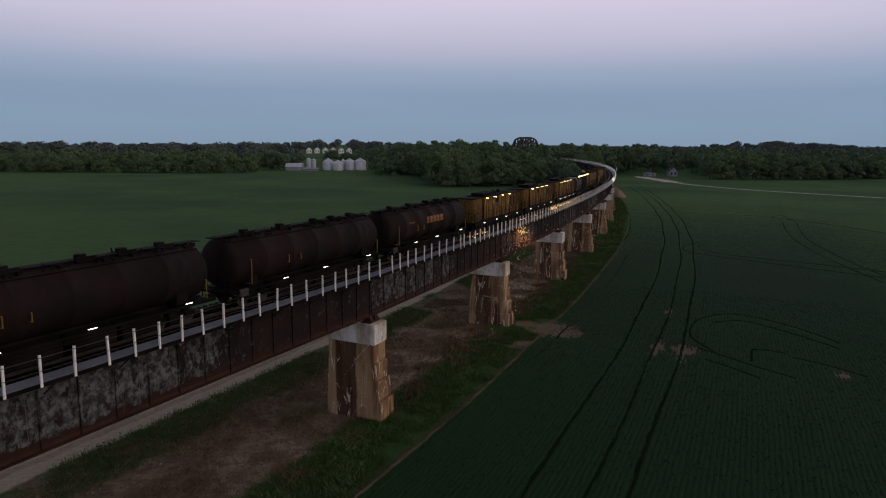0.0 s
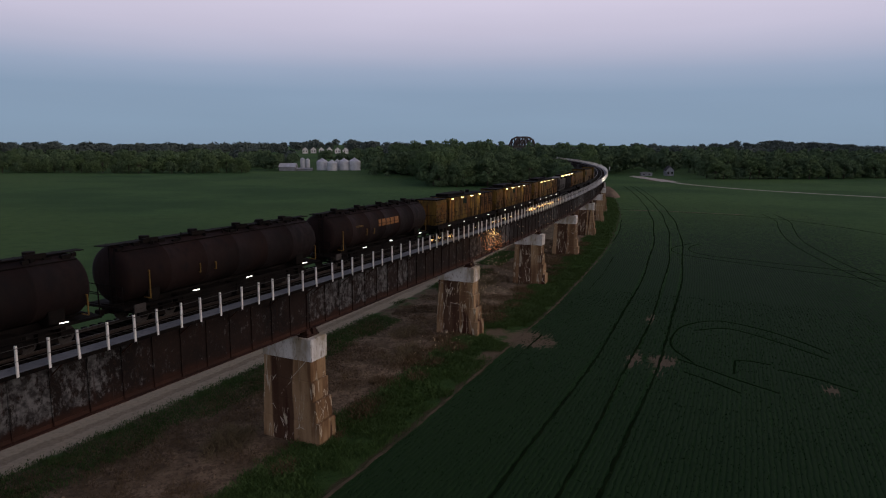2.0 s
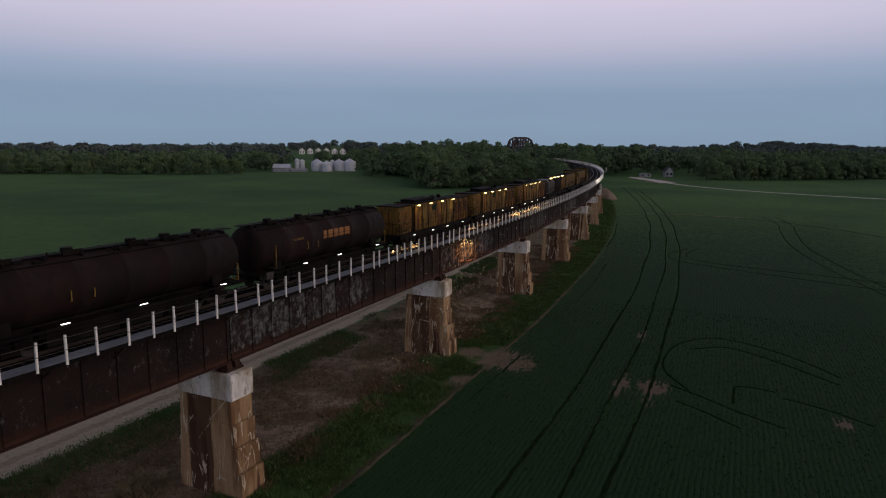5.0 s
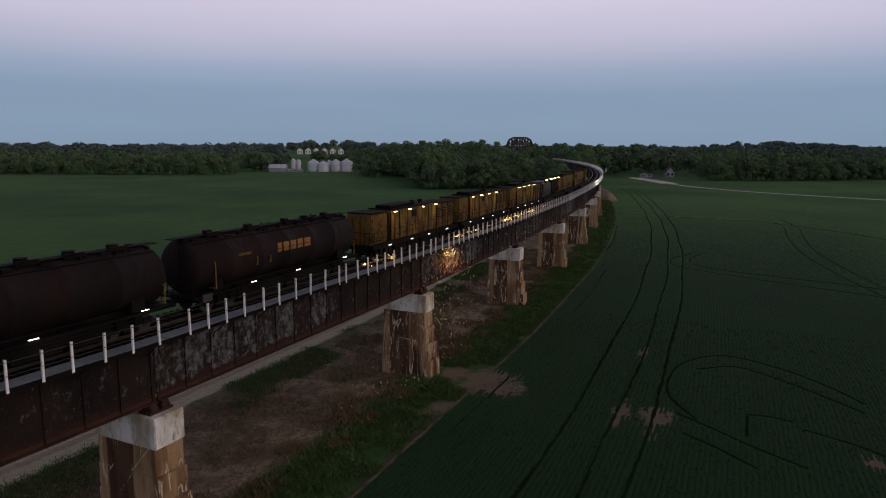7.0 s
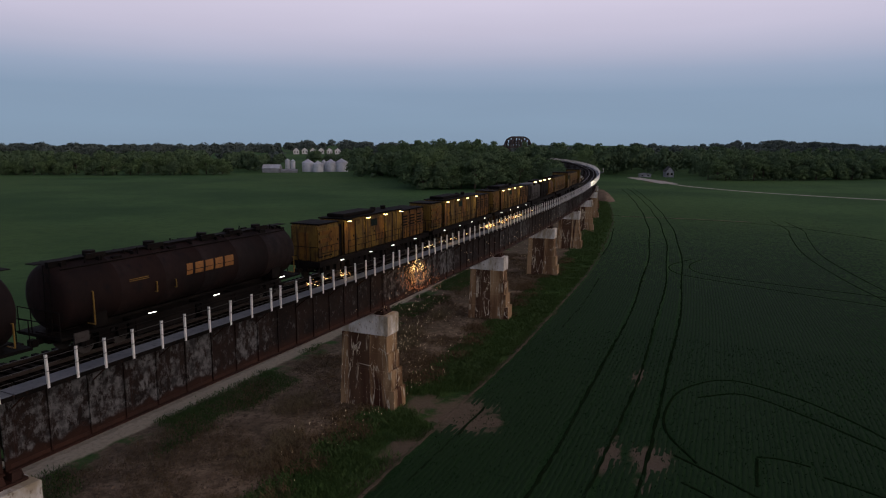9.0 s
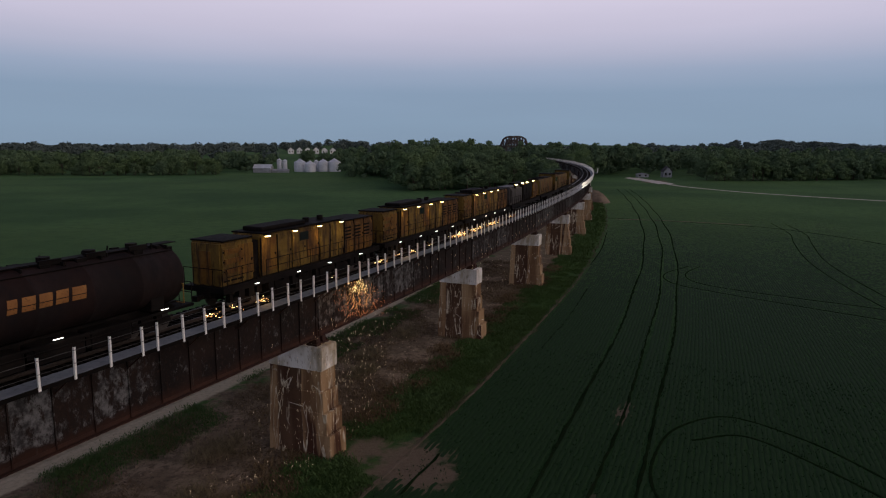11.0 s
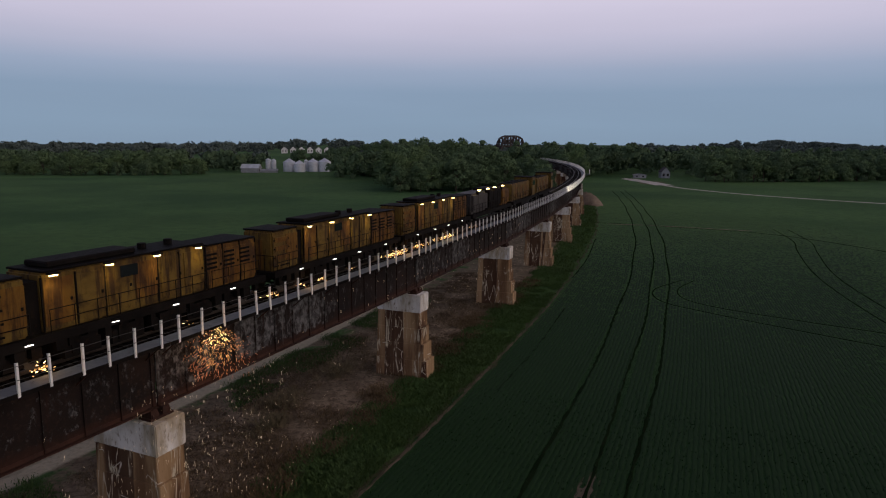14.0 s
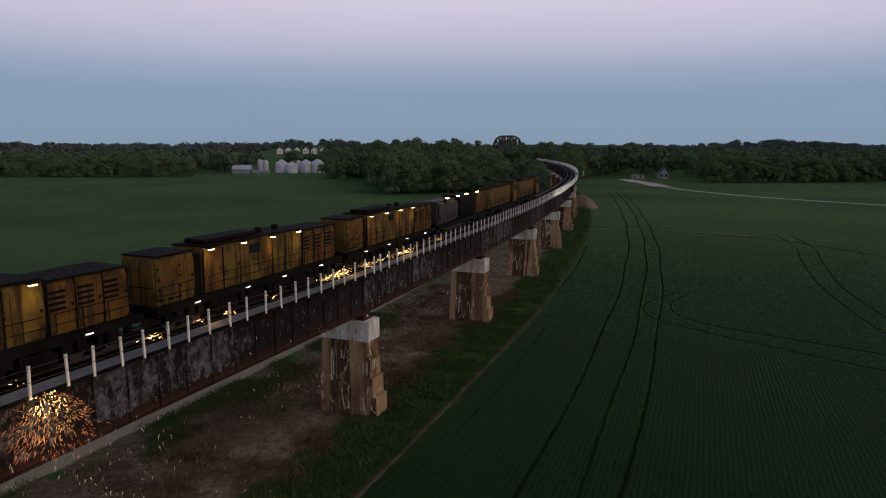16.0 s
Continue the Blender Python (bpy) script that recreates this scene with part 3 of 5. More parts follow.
def build_span(m):
    """One deck-girder span, x from 0 to its length, outer side at negative y."""
    L = PIER_STEP + 0.02
    span = thing("bridge_span", "rusted steel plate girder span with peeling paint", "bridge span", "bridge spans", "structure", m)
    for y, out in ((-1.5, -1), (1.5, 1)):
        bm = bmesh.new()
        box(bm, 0.07, L - 0.07, y - 0.02, y + 0.02, GIRDER_LO + 0.05, GIRDER_HI - 0.05)
        girder = part("girder_web", bm, M_GIRDER, span, "brown steel web with flaking grey paint")
        for z0, z1 in ((GIRDER_LO, GIRDER_LO + 0.06), (GIRDER_HI - 0.06, GIRDER_HI)):
            boxed("flange", (0.06, L - 0.06, y - 0.26, y + 0.26, z0, z1), M_FLANGE, girder)
        for z0, z1 in ((GIRDER_LO + 0.06, GIRDER_LO + 0.24), (GIRDER_HI - 0.24, GIRDER_HI - 0.06)):
            boxed("flange_angle", (0.065, L - 0.065, y + out * 0.02 - 0.012, y + out * 0.02 + 0.012, z0, z1), M_FLANGE if z0 < 10 else M_GIRDER, girder)
        for i in range(17):
            x = 0.14 + (L - 0.28) * i / 16
            w = 0.06 if i not in (0, 16) else 0.2
            boxed("stiffener", (x - w / 2, x + w / 2, y + out * 0.033, y + out * 0.095, GIRDER_LO + 0.06, GIRDER_HI - 0.06), M_GIRDER, girder)
    for i in range(9):
        x = 0.4 + (L - 0.8) * i / 8
        bm = bmesh.new()
        for a, b in (((x, -1.45, GIRDER_LO + 0.3), (x, 1.45, GIRDER_HI - 0.3)), ((x, 1.45, GIRDER_LO + 0.3), (x, -1.45, GIRDER_HI - 0.3)), ((x, -1.45, GIRDER_LO + 0.25), (x, 1.45, GIRDER_LO + 0.25))):
            rod(bm, a, b, 0.05, 4)
        part("cross_brace", bm, M_FLANGE, span)
    bm = bmesh.new()
    n = 62
    for i in range(n):
        x = 0.02 + L * i / n
        box(bm, x, x + 0.24, -1.55, 1.55, GIRDER_HI, DECK + 0.02 + random.uniform(-0.01, 0.01))
    tagged(part("ties", bm, M_TIE, span, "black creosoted timber ties"), kind="stuff")
    bm = bmesh.new()
    for y in (-2.70, -2.38, -2.06):
        box(bm, 0.01, L - 0.01, y, y + 0.31, DECK, DECK + 0.04)
    part("walkway", bm, M_WALK, span, "grey galvanised steel walkway")
    # this edge strip is black to carry the shade below the walkway
    boxed("edge_angle", (0.01, L - 0.01, -2.74, -2.703, DECK - 0.16, DECK + 0.02), M_DARK, span, "steel edge angle under the walkway, coloured black as shade")
    for i in range(9):
        x = 0.5 + (L - 1.0) * i / 8
        bm = bmesh.new()
        box(bm, x - 0.05, x + 0.05, -2.7, -1.57, DECK - 0.14, DECK - 0.004)
        rod(bm, (x, -2.62, DECK - 0.12), (x, -1.62, DECK - 0.9), 0.04, 4)
        part("bracket", bm, M_FLANGE, span)
    for z in (0.56, 1.12):
        bm = bmesh.new()
        rod(bm, (0, -2.80, DECK + z), (L, -2.80, DECK + z), 0.013, 5)
        part("railing_cable", bm, M_CABLE, span, "thin steel railing cable")
    return span


first_pier = build_pier(on_arc(0))
for i in range(-2, 15):
    if i:
        copy_thing(first_pier, on_arc(i * PIER_STEP))


def span_pose(i):
    a, b = arc(i * PIER_STEP), arc((i + 1) * PIER_STEP)
    return Matrix.Translation(a) @ Matrix.Rotation(math.atan2(b.y - a.y, b.x - a.x), 4, "Z")


def post_mesh():
    """A railing post: an angle iron with a bolted foot plate."""
    bm = bmesh.new()
    box(bm, -0.045, 0.045, -0.02, 0.0, -0.13, 1.24)
    box(bm, -0.045, -0.025, 0.0, 0.075, -0.02, 1.24)
    box(bm, -0.06, 0.06, 0.0, 0.03, -0.15, 0.0)
    return mesh_of("post", bm, M_POST)


POST = post_mesh()
# the posts stand unevenly; three spans by their own spacing, the rest alike
POST_ROWS = {
    -1: (0.4, 1.95, 3.45, 4.95, 6.6, 8.0, 9.4, 10.8, 12.2, 13.7, 15.2, 16.55, 18.1, 19.45, 20.95, 22.65, 24.1, 25.4, 26.95, 28.4, 29.9),
    0: (1.35, 2.65, 4.0, 5.45, 7.1, 8.55, 10.2, 11.75, 13.45, 15.15, 16.0, 17.6, 19.05, 20.4, 21.65, 23.1, 24.4, 25.85, 27.1, 28.45, 29.95),
    1: (0.55, 2.1, 3.75, 5.0, 6.45, 7.7, 9.2, 10.5, 12.0, 13.6, 15.0, 16.7, 18.2, 19.7, 21.1, 22.6, 24.1, 25.6, 27.1, 28.6, 30.0),
}


def add_posts(span, i):
    r = random.Random(70 + i)
    row = POST_ROWS.get(i, [0.7 + 1.449 * j + r.uniform(-0.12, 0.12) for j in range(21)])
    for x in row:
        ob = part("post", POST, None, span, "white steel railing post")
        ob.location = (x, -2.76, DECK)
        ob.rotation_euler = (r.uniform(-0.02, 0.02), r.uniform(-0.02, 0.02), r.uniform(-0.1, 0.1))


first_span = build_span(span_pose(0))
bridge_spans = {i: copy_thing(first_span, span_pose(i)) for i in range(-2, 15) if i}
bridge_spans[0] = first_span
for i in sorted(bridge_spans):
    add_posts(bridge_spans[i], i)

for n, name in ((-0.75, "inner"), (0.75, "outer")):
    bm = bmesh.new()
    prev = None
    for i in range(0, 260):
        s = -60 + i * 2.0
        row = [bm.verts.new(arc(s, n + dn, DECK + z)) for dn, z in ((-0.07, 0.025), (-0.012, 0.05), (-0.012, 0.14), (-0.036, 0.15), (-0.036, 0.19), (0.036, 0.19), (0.036, 0.15), (0.012, 0.14), (0.012, 0.05), (0.07, 0.025))]
        if prev:
            for k in range(9):
                bm.faces.new((prev[k], prev[k + 1], row[k + 1], row[k]))
        prev = row
    tagged(part("rail", bm, M_RAIL), "worn steel running rail on timber ties", "rail", "track rails", "structure")

def build_mound(x, y, rx, ry, h):
    bm = bmesh.new()
    r = random.Random(5)
    rings = []
    for j in range(7):
        q = 1 - j / 6
        rings.append([bm.verts.new((x + rx * q * math.cos(a) * r.uniform(0.9, 1.1), y + ry * q * math.sin(a) * r.uniform(0.9, 1.1), -0.1 + h * (1 - q * q) * r.uniform(0.9, 1.1))) for a in [2 * math.pi * i / 22 for i in range(22)]])
    for p, q in zip(rings, rings[1:]):
        for i in range(22):
            bm.faces.new((p[i], p[(i + 1) % 22], q[(i + 1) % 22], q[i]))
    tagged(part("dirt_mound", bm, M_BARE, None, "", True), "low mound of bare brown dirt beside the piers", "dirt mound", kind="structure")


build_mound(128.0, 270.0, 5.2, 9.0, 4.4)


def build_refuge(s):
    bay = thing("refuge_platform", "small steel refuge platform with white posts on the bridge", "refuge platform", "", "structure", on_arc(s))
    bm = bmesh.new()
    box(bm, -1.0, 1.0, -4.4, -3.16, DECK - 0.06, DECK + 0.02)
    for x in (-0.9, 0.9):
        rod(bm, (x, -4.3, DECK - 0.06), (x, -1.6, DECK - 1.2), 0.05, 5)
    part("platform", bm, M_WALK, bay)
    for x in (-0.92, 0, 0.92):
        boxed("post", (x - 0.06, x + 0.06, -4.38, -4.27, DECK + 0.02, DECK + 1.45), M_POST, bay)
    boxed("top_rail", (-0.98, 0.98, -4.37, -4.28, DECK + 1.452, DECK + 1.53), M_POST, bay)


build_refuge(232.0)

# ---- train ----
RAIL = DECK + 0.19


def wheel_mesh():
    bm = bmesh.new()
    seg = 18
    for y, r in ((0.0, 0.46),):
        rod(bm, (0, -0.07, 0), (0, 0.07, 0), r, seg)
        rod(bm, (0, 0.06, 0), (0, 0.09, 0), r + 0.03, seg)
        rod(bm, (0, -0.09, 0), (0, -0.06, 0), 0.12, 10)
    return mesh_of("wheel", bm, M_GREY)


WHEEL = wheel_mesh()


def add_bogie(car, x):
    bm = bmesh.new()
    for y in (-1.0, 1.0):
        box(bm, x - 1.25, x + 1.25, y - 0.07, y + 0.07, RAIL + 0.42, RAIL + 0.62)
        box(bm, x - 0.45, x + 0.45, y - 0.09, y + 0.09, RAIL + 0.2, RAIL + 0.75, 0.7)
        for dx in (-0.9, 0.9):
            box(bm, x + dx - 0.17, x + dx + 0.17, y - 0.1, y + 0.1, RAIL + 0.32, RAIL + 0.66)
            rod(bm, (x + dx, y * 0.75, RAIL + 0.46), (x + dx, 0, RAIL + 0.46), 0.07)
    box(bm, x - 0.25, x + 0.25, -1.0, 1.0, RAIL + 0.45, RAIL + 0.8)
    bogie = part("bogie", bm, M_DARK, car, "black steel bogie frame")
    for dx in (-0.9, 0.9):
        for y, turn in ((-0.75, 0), (0.75, math.pi)):
            w = part("wheel", WHEEL, None, bogie)
            w.location, w.rotation_euler = (x + dx, y, RAIL + 0.46), (0, 0, turn + math.pi if y < 0 else math.pi)


def add_couplers(car, x0, x1):
    for x, d in ((x0, -1), (x1, 1)):
        bm = bmesh.new()
        box(bm, min(x, x + d * 0.55), max(x, x + d * 0.55), -0.12, 0.12, RAIL + 0.72, RAIL + 0.96)
        box(bm, min(x + d * 0.4, x + d * 0.68), max(x + d * 0.4, x + d * 0.68), -0.2, 0.2, RAIL + 0.68, RAIL + 1.0)
        bevel(bm, 0.03)
        part("coupler", bm, M_DARK, car)


def add_sill_lamp(car, x, w=0.5):
    w *= 0.75
    bm = bmesh.new()
    box(bm, x - w / 2 - 0.04, x + w / 2 + 0.04, -1.62, -1.5, 13.36, 13.42)
    lamp = part("sill_lamp", bm, M_DARK, car, "small white work lamp")
    boxed("lens", (x - w / 2, x + w / 2, -1.63, -1.54, 13.315, 13.358), M_WHITE, lamp)


def rail_fence(car, x0, x1, y, z0, h, name="handrail", mat=None):
    bm = bmesh.new()
    n = max(2, int(abs(x1 - x0) / 1.1) + 1)
    for i in range(n):
        x = x0 + (x1 - x0) * i / (n - 1)
        rod(bm, (x, y, z0), (x, y, z0 + h), 0.022, 5)
    for k in (0.55, 1.0):
        rod(bm, (x0, y, z0 + h * k), (x1, y, z0 + h * k), 0.022, 5)
    part(name, bm, mat or M_DARK, car)


def build_tank_car(s0, marked):
    L, r, cz = 16.1, 1.52, 14.78
    car = thing("tank_car", "dark brown railway tank car with orange block marks" if marked else "dark sooty railway tank car with yellow grab rails, added behind the marked one", "tank car", "work train cars", "", on_arc(s0 + L / 2))
    h = L / 2
    bm = bmesh.new()
    prof = [(-h + 0.0, 0.5), (-h + 0.05, 0.95), (-h + 0.13, 1.25), (-h + 0.24, 1.42), (-h + 0.40, r), (h - 0.40, r), (h - 0.24, 1.42), (h - 0.13, 1.25), (h - 0.05, 0.95), (h, 0.5)]
    for x in (-5.2, -2.6, 0, 2.6, 5.2):
        k = [i for i, p in enumerate(prof) if p[0] < x][-1] + 1
        prof[k:k] = [(x - 0.05, r), (x - 0.045, r + 0.005), (x + 0.045, r + 0.005), (x + 0.05, r)]
    lathe_x(bm, prof, 40, cz)
    tank = part("tank", bm, M_TANK, car, "dark brown riveted tank", True)
    boxed("underframe", (-h - 0.1, h + 0.1, -0.45, 0.45, RAIL + 0.72, RAIL + 1.2), M_DARK, car, "black steel centre sill", 0.02)
    for x0, x1 in ((-h - 0.25, -h + 1.6), (h - 1.6, h + 0.25)):
        boxed("end_platform", (x0, x1, -1.5, 1.5, RAIL + 1.0, RAIL + 1.14), M_DARK, car, "", 0.015)
    for x in (-6.2, 6.2):
        boxed("tank_saddle", (x - 0.4, x + 0.4, -1.25, 1.25, RAIL + 1.14, cz - 0.75), M_DARK, car, "", 0.03)
    # boxes added so that the space under the tank stays black
    for x0, x1 in ((-4.4, -0.6), (-0.2, 2.1), (2.4, 4.5)):
        boxed("equipment_box", (x0, x1, -1.35, 1.1, RAIL + 0.22, RAIL + 1.05), M_DARK, car, "black box added to close the gap under the tank", 0.04)
    boxed("side_rail", (-h + 1.6, h - 1.6, -1.5, -1.36, RAIL + 1.0, RAIL + 1.12), M_DARK, car)
    bm = bmesh.new()
    box(bm, -h - 0.35, h + 0.35, -0.32, 0.32, cz + r + 0.05, cz + r + 0.09)
    for i in range(9):
        x = -h + 0.6 + (L - 1.2) * i / 8
        box(bm, x - 0.04, x + 0.04, -0.7, 0.7, cz + r - 0.12, cz + r + 0.05)
    part("roof_walk", bm, M_DARK, car, "black steel roof walk")
    for x in (-5.6, -2.2, 1.4, 3.6, 5.9):
        bm = bmesh.new()
        rod(bm, (x, 0, cz + r + 0.09), (x, 0, cz + r + 0.3), 0.28, 12)
        box(bm, x - 0.5, x + 0.5, -0.5, -0.36, cz + r - 0.02, cz + r + 0.22)
        part("hatch", bm, M_DARK, car)
    r2 = random.Random(int(s0 * 10))
    bm = bmesh.new()
    for i in range(26):
        x = -h + 0.3 + (L - 0.6) * i / 25 + r2.uniform(-0.2, 0.2)
        y = r2.choice((-0.62, -0.45, 0.4))
        zt = cz + math.sqrt(r * r - y * y)
        if r2.random() > 0.45:
            box(bm, x - r2.uniform(0.08, 0.3), x + r2.uniform(0.08, 0.3), y - 0.1, y + 0.1, zt - 0.08, zt + r2.uniform(0.05, 0.2))
        else:
            rod(bm, (x, y, zt - 0.05), (x + r2.uniform(-0.1, 0.1), y, zt + r2.uniform(0.15, 0.38)), 0.04, 5)
    for y in (-0.85, 0.55):
        zt = cz + math.sqrt(r * r - y * y) + 0.04
        rod(bm, (-h + 0.4, y, zt), (h - 0.4, y, zt), 0.03, 5)
    part("roof_piping", bm, M_DARK, car, "black pipes and valves along the roof")["kind"] = "stuff"
    bm = bmesh.new()
    for i in range(14):
        x = -h + 1.8 + (L - 3.6) * i / 13 + r2.uniform(-0.2, 0.2)
        box(bm, x - r2.uniform(0.1, 0.4), x + r2.uniform(0.1, 0.4), -1.3, -1.3 + r2.uniform(0.15, 0.4), RAIL + r2.uniform(0.35, 0.7), RAIL + r2.uniform(0.85, 1.05))
    rod(bm, (-h + 1.2, -1.42, RAIL + 0.8), (h - 1.2, -1.42, RAIL + 0.8), 0.035, 5)
    part("brake_gear", bm, M_DARK, car, "black brake gear and pipes")["kind"] = "stuff"
    if marked:
        for x, w in ((-1.05, 0.40), (-0.38, 0.56), (0.34, 0.56), (1.06, 0.56), (1.84, 0.66)):
            bm = bmesh.new()
            rows = []
            for i in range(9):
                z = 0.0 + 0.56 * i / 8
                y = -math.sqrt(r * r - z * z) - 0.016
                k = x + 0.22 * z
                rows.append([bm.verts.new((k + dx * w, y + dy, cz + z)) for dx, dy in ((-0.5, 0.03), (-0.5, 0), (0.5, 0), (0.5, 0.03))])
            for p, q in zip(rows, rows[1:]):
                for j in range(3):
                    bm.faces.new((p[j], p[j + 1], q[j + 1], q[j]))
            mark = part("orange_mark", bm, M_ORANGE, tank, "faded orange block mark")
            bm = bmesh.new()
            y = -math.sqrt(r * r - 0.22 ** 2) - 0.02
            box(bm, x + 0.05 - w * 0.5, x + 0.05 + w * 0.5, y - 0.012, y + 0.03, cz + 0.205, cz + 0.235)
            part("seam", bm, M_TANK, mark)
        for x0, x1, z in ((-4.7, -3.6, cz + 0.35), (-4.7, -3.6, cz + 0.27)):
            bm = bmesh.new()
            y = -math.sqrt(r * r - (z - cz) ** 2)
            box(bm, x0, x1, y - 0.012, y + 0.02, z, z + 0.035)
            part("stripe", bm, M_GRAB, tank)
    for x, z0, z1 in ((-6.7, 13.5, 15.0), (-3.2, 14.3, 14.8), (-2.0, 14.3, 14.7), (h - 0.5, 13.4, 14.4)):
        bm = bmesh.new()
        rod(bm, (x, -r - 0.06, z0), (x, -r - 0.06, z1), 0.035, 6)
        for z in (z0, z1):
            rod(bm, (x, -r - 0.06, z), (x, -r + 0.45, z), 0.03, 5)
        part("grab_rail", bm, M_GRAB, car, "yellow painted grab rail")
    for e in (-h - 0.2, h + 0.2):
        bm = bmesh.new()
        for y in (-1.4, -0.5, 0.5, 1.4):
            rod(bm, (e, y, RAIL + 1.1), (e, y, RAIL + 2.25), 0.025, 5)
        for z in (1.7, 2.25):
            rod(bm, (e, -1.4, RAIL + z), (e, 1.4, RAIL + z), 0.025, 5)
        part("end_railing", bm, M_DARK, car)
    bm = bmesh.new()
    for y in (-0.75, -0.35):
        rod(bm, (-h - 0.12, y, RAIL + 1.1), (-h - 0.02, y, cz + r), 0.025, 5)
    for i in range(9):
        z = RAIL + 1.3 + i * 0.32
        rod(bm, (-h - 0.11, -0.75, z), (-h - 0.11, -0.35, z), 0.018, 5)
    part("ladder", bm, M_DARK, car)
    bm = bmesh.new()
    box(bm, -h + 0.25, -h + 0.95, -1.66, -1.58, 12.9, 13.35)
    part("placard_frame", bm, M_GREY, car, "bright metal placard frame")
    for x in (-3.6, 0.7, 6.3):
        add_sill_lamp(car, x, 0.55)
    add_bogie(car, -h + 2.2), add_bogie(car, h - 2.2)
    add_couplers(car, -h, h)
    return car


def panel_seams(bm, x0, x1, y, z0, z1, n, d=0.03):
    """Raised door panels on a side wall at y."""
    w = (x1 - x0) / n
    for i in range(n):
        a, b = x0 + i * w + 0.05, x0 + (i + 1) * w - 0.05
        box(bm, a, b, y - d, y, z0 + 0.08, z1 - 0.1)


def build_grinder_car(m):
    """A grinding car: hood modules over a dark frame; local x from 0 to 17."""
    car = thing("grinder_car", "grimy yellow rail grinding car with lit work lamps", "rail grinder", "work train cars", "", m)
    floor, roof = 13.5, 16.02
    bm = bmesh.new()
    box(bm, -0.3, 17.3, -1.45, 1.45, floor - 0.3, floor)
    box(bm, -0.3, 17.3, -0.5, 0.5, floor - 0.65, floor - 0.3)
    box(bm, -0.3, 17.3, -1.5, -1.45, floor - 0.34, floor + 0.06)
    part("underframe", bm, M_DARK, car, "black steel frame and side walkway")
    for name, x0, x1, mat, n, dz in (("cab_module", 0.0, 2.75, M_YELLOW, 2, 0.0), ("engine_hood", 3.4, 12.7, M_YELLOW, 6, 0.05), ("rear_module", 12.75, 16.9, M_RUSTY, 3, -0.12)):
        bm = bmesh.new()
        box(bm, x0, x1, -1.1, 1.1, floor, roof + dz)
        bevel(bm, 0.09, 2)
        hood = part(name, bm, mat, car, "grimy yellow steel hood")
        w = (x1 - x0) / n
        for i in range(n):
            bm = bmesh.new()
            box(bm, x0 + i * w + 0.09, x0 + (i + 1) * w - 0.05, -1.135, -1.09, floor + 0.25 + 0.2 * (i % 2), roof + dz - 0.28)
            bevel(bm, 0.01)
            door = part("door_panel", bm, mat if (i + n) % 3 else M_RUSTY, hood)
            boxed("door_latch", (x0 + (i + 1) * w - 0.26, x0 + (i + 1) * w - 0.16, -1.165, -1.136, floor + 1.2, floor + 1.34), M_DARK, door)
        bm = bmesh.new()
        box(bm, x0 + 0.1, x1 - 0.1, -1.2, 1.2, roof + dz + 0.002, roof + dz + 0.1)
        bevel(bm, 0.03)
        part("roof", bm, M_DARK, hood, "sooty black roof")
        if name == "cab_module":
            for z in (14.2, 14.75, 15.3):
                boxed("vent_louvre", (x0 + 0.25, x0 + 1.6, -1.19, -1.137, z, z + 0.3), M_RUSTY, hood)
    for i, x in enumerate((0.35, 0.95, 1.5)):
        bm = bmesh.new()
        for z in (13.75, 14.3, 14.85, 15.4):
            box(bm, x - 0.2, x + 0.24, -1.175, -1.137, z, z + 0.09)
        part("hinge_strip", bm, M_DARK, car, "dark rusty hinge strips")["kind"] = "stuff"
    bm = bmesh.new()
    for x in (3.42, 5.0, 6.45, 9.5, 10.9, 12.66, 12.8, 14.1, 15.5, 16.85):
        box(bm, x - 0.035, x + 0.035, -1.15, -1.09, floor + 0.05, roof - 0.12)
    part("corner_post", bm, M_DARK, car, "dark seam posts between doors")["kind"] = "stuff"
    bm = bmesh.new()
    box(bm, -0.03, 0.004, -0.4, 0.4, floor + 0.1, floor + 2.0)
    part("end_door", bm, M_RUSTY, car, "rusty yellow end door")
    for x in (13.2, 14.6, 15.9):
        bm = bmesh.new()
        for z in (14.6, 14.85, 15.1, 15.35):
            box(bm, x - 0.4, x + 0.4, -1.17, -1.137, z, z + 0.12)
        part("grille", bm, M_DARK, car, "dark cooling grille")["kind"] = "stuff"
    # added black block stands in for the dark gap between the hoods
    boxed("duct", (2.76, 3.38, -0.95, 0.95, floor, roof - 0.25), M_DARK, car, "black block in place of the dark gap between hoods")
    bm = bmesh.new()
    box(bm, 4.0, 8.6, -0.75, 0.75, roof + 0.15, roof + 0.42)
    bevel(bm, 0.06)
    for x in (9.6, 11.3):
        rod(bm, (x, 0, roof + 0.1), (x, 0, roof + 0.45), 0.22, 10)
    part("exhaust_box", bm, M_DARK, car, "sooty exhaust box on the roof")
    boxed("side_window", (7.3, 8.3, -1.15, -1.137, 15.2, 15.75), M_GLASS, car, "dark window")
    for i, x in enumerate((3.85, 6.6, 9.35, 12.1)):
        bm = bmesh.new()
        box(bm, x - 0.24, x + 0.24, -1.46, -1.2, roof - 0.02, roof + 0.06)
        rod(bm, (x, -1.2, roof + 0.02), (x, -1.05, roof - 0.05), 0.03, 5)
        lamp = part("work_lamp", bm, M_DARK, car, "lit amber work lamp under a hood")
        bm = bmesh.new()
        box(bm, x - 0.15, x + 0.15, -1.42, -1.25, roof - 0.09, roof - 0.022)
        part("lens", bm, M_WARM, lamp)
    rail_fence(car, 3.5, 12.6, -1.42, floor, 1.05)
    rail_fence(car, 0.1, 2.6, -1.42, floor, 1.05)
    bm = bmesh.new()
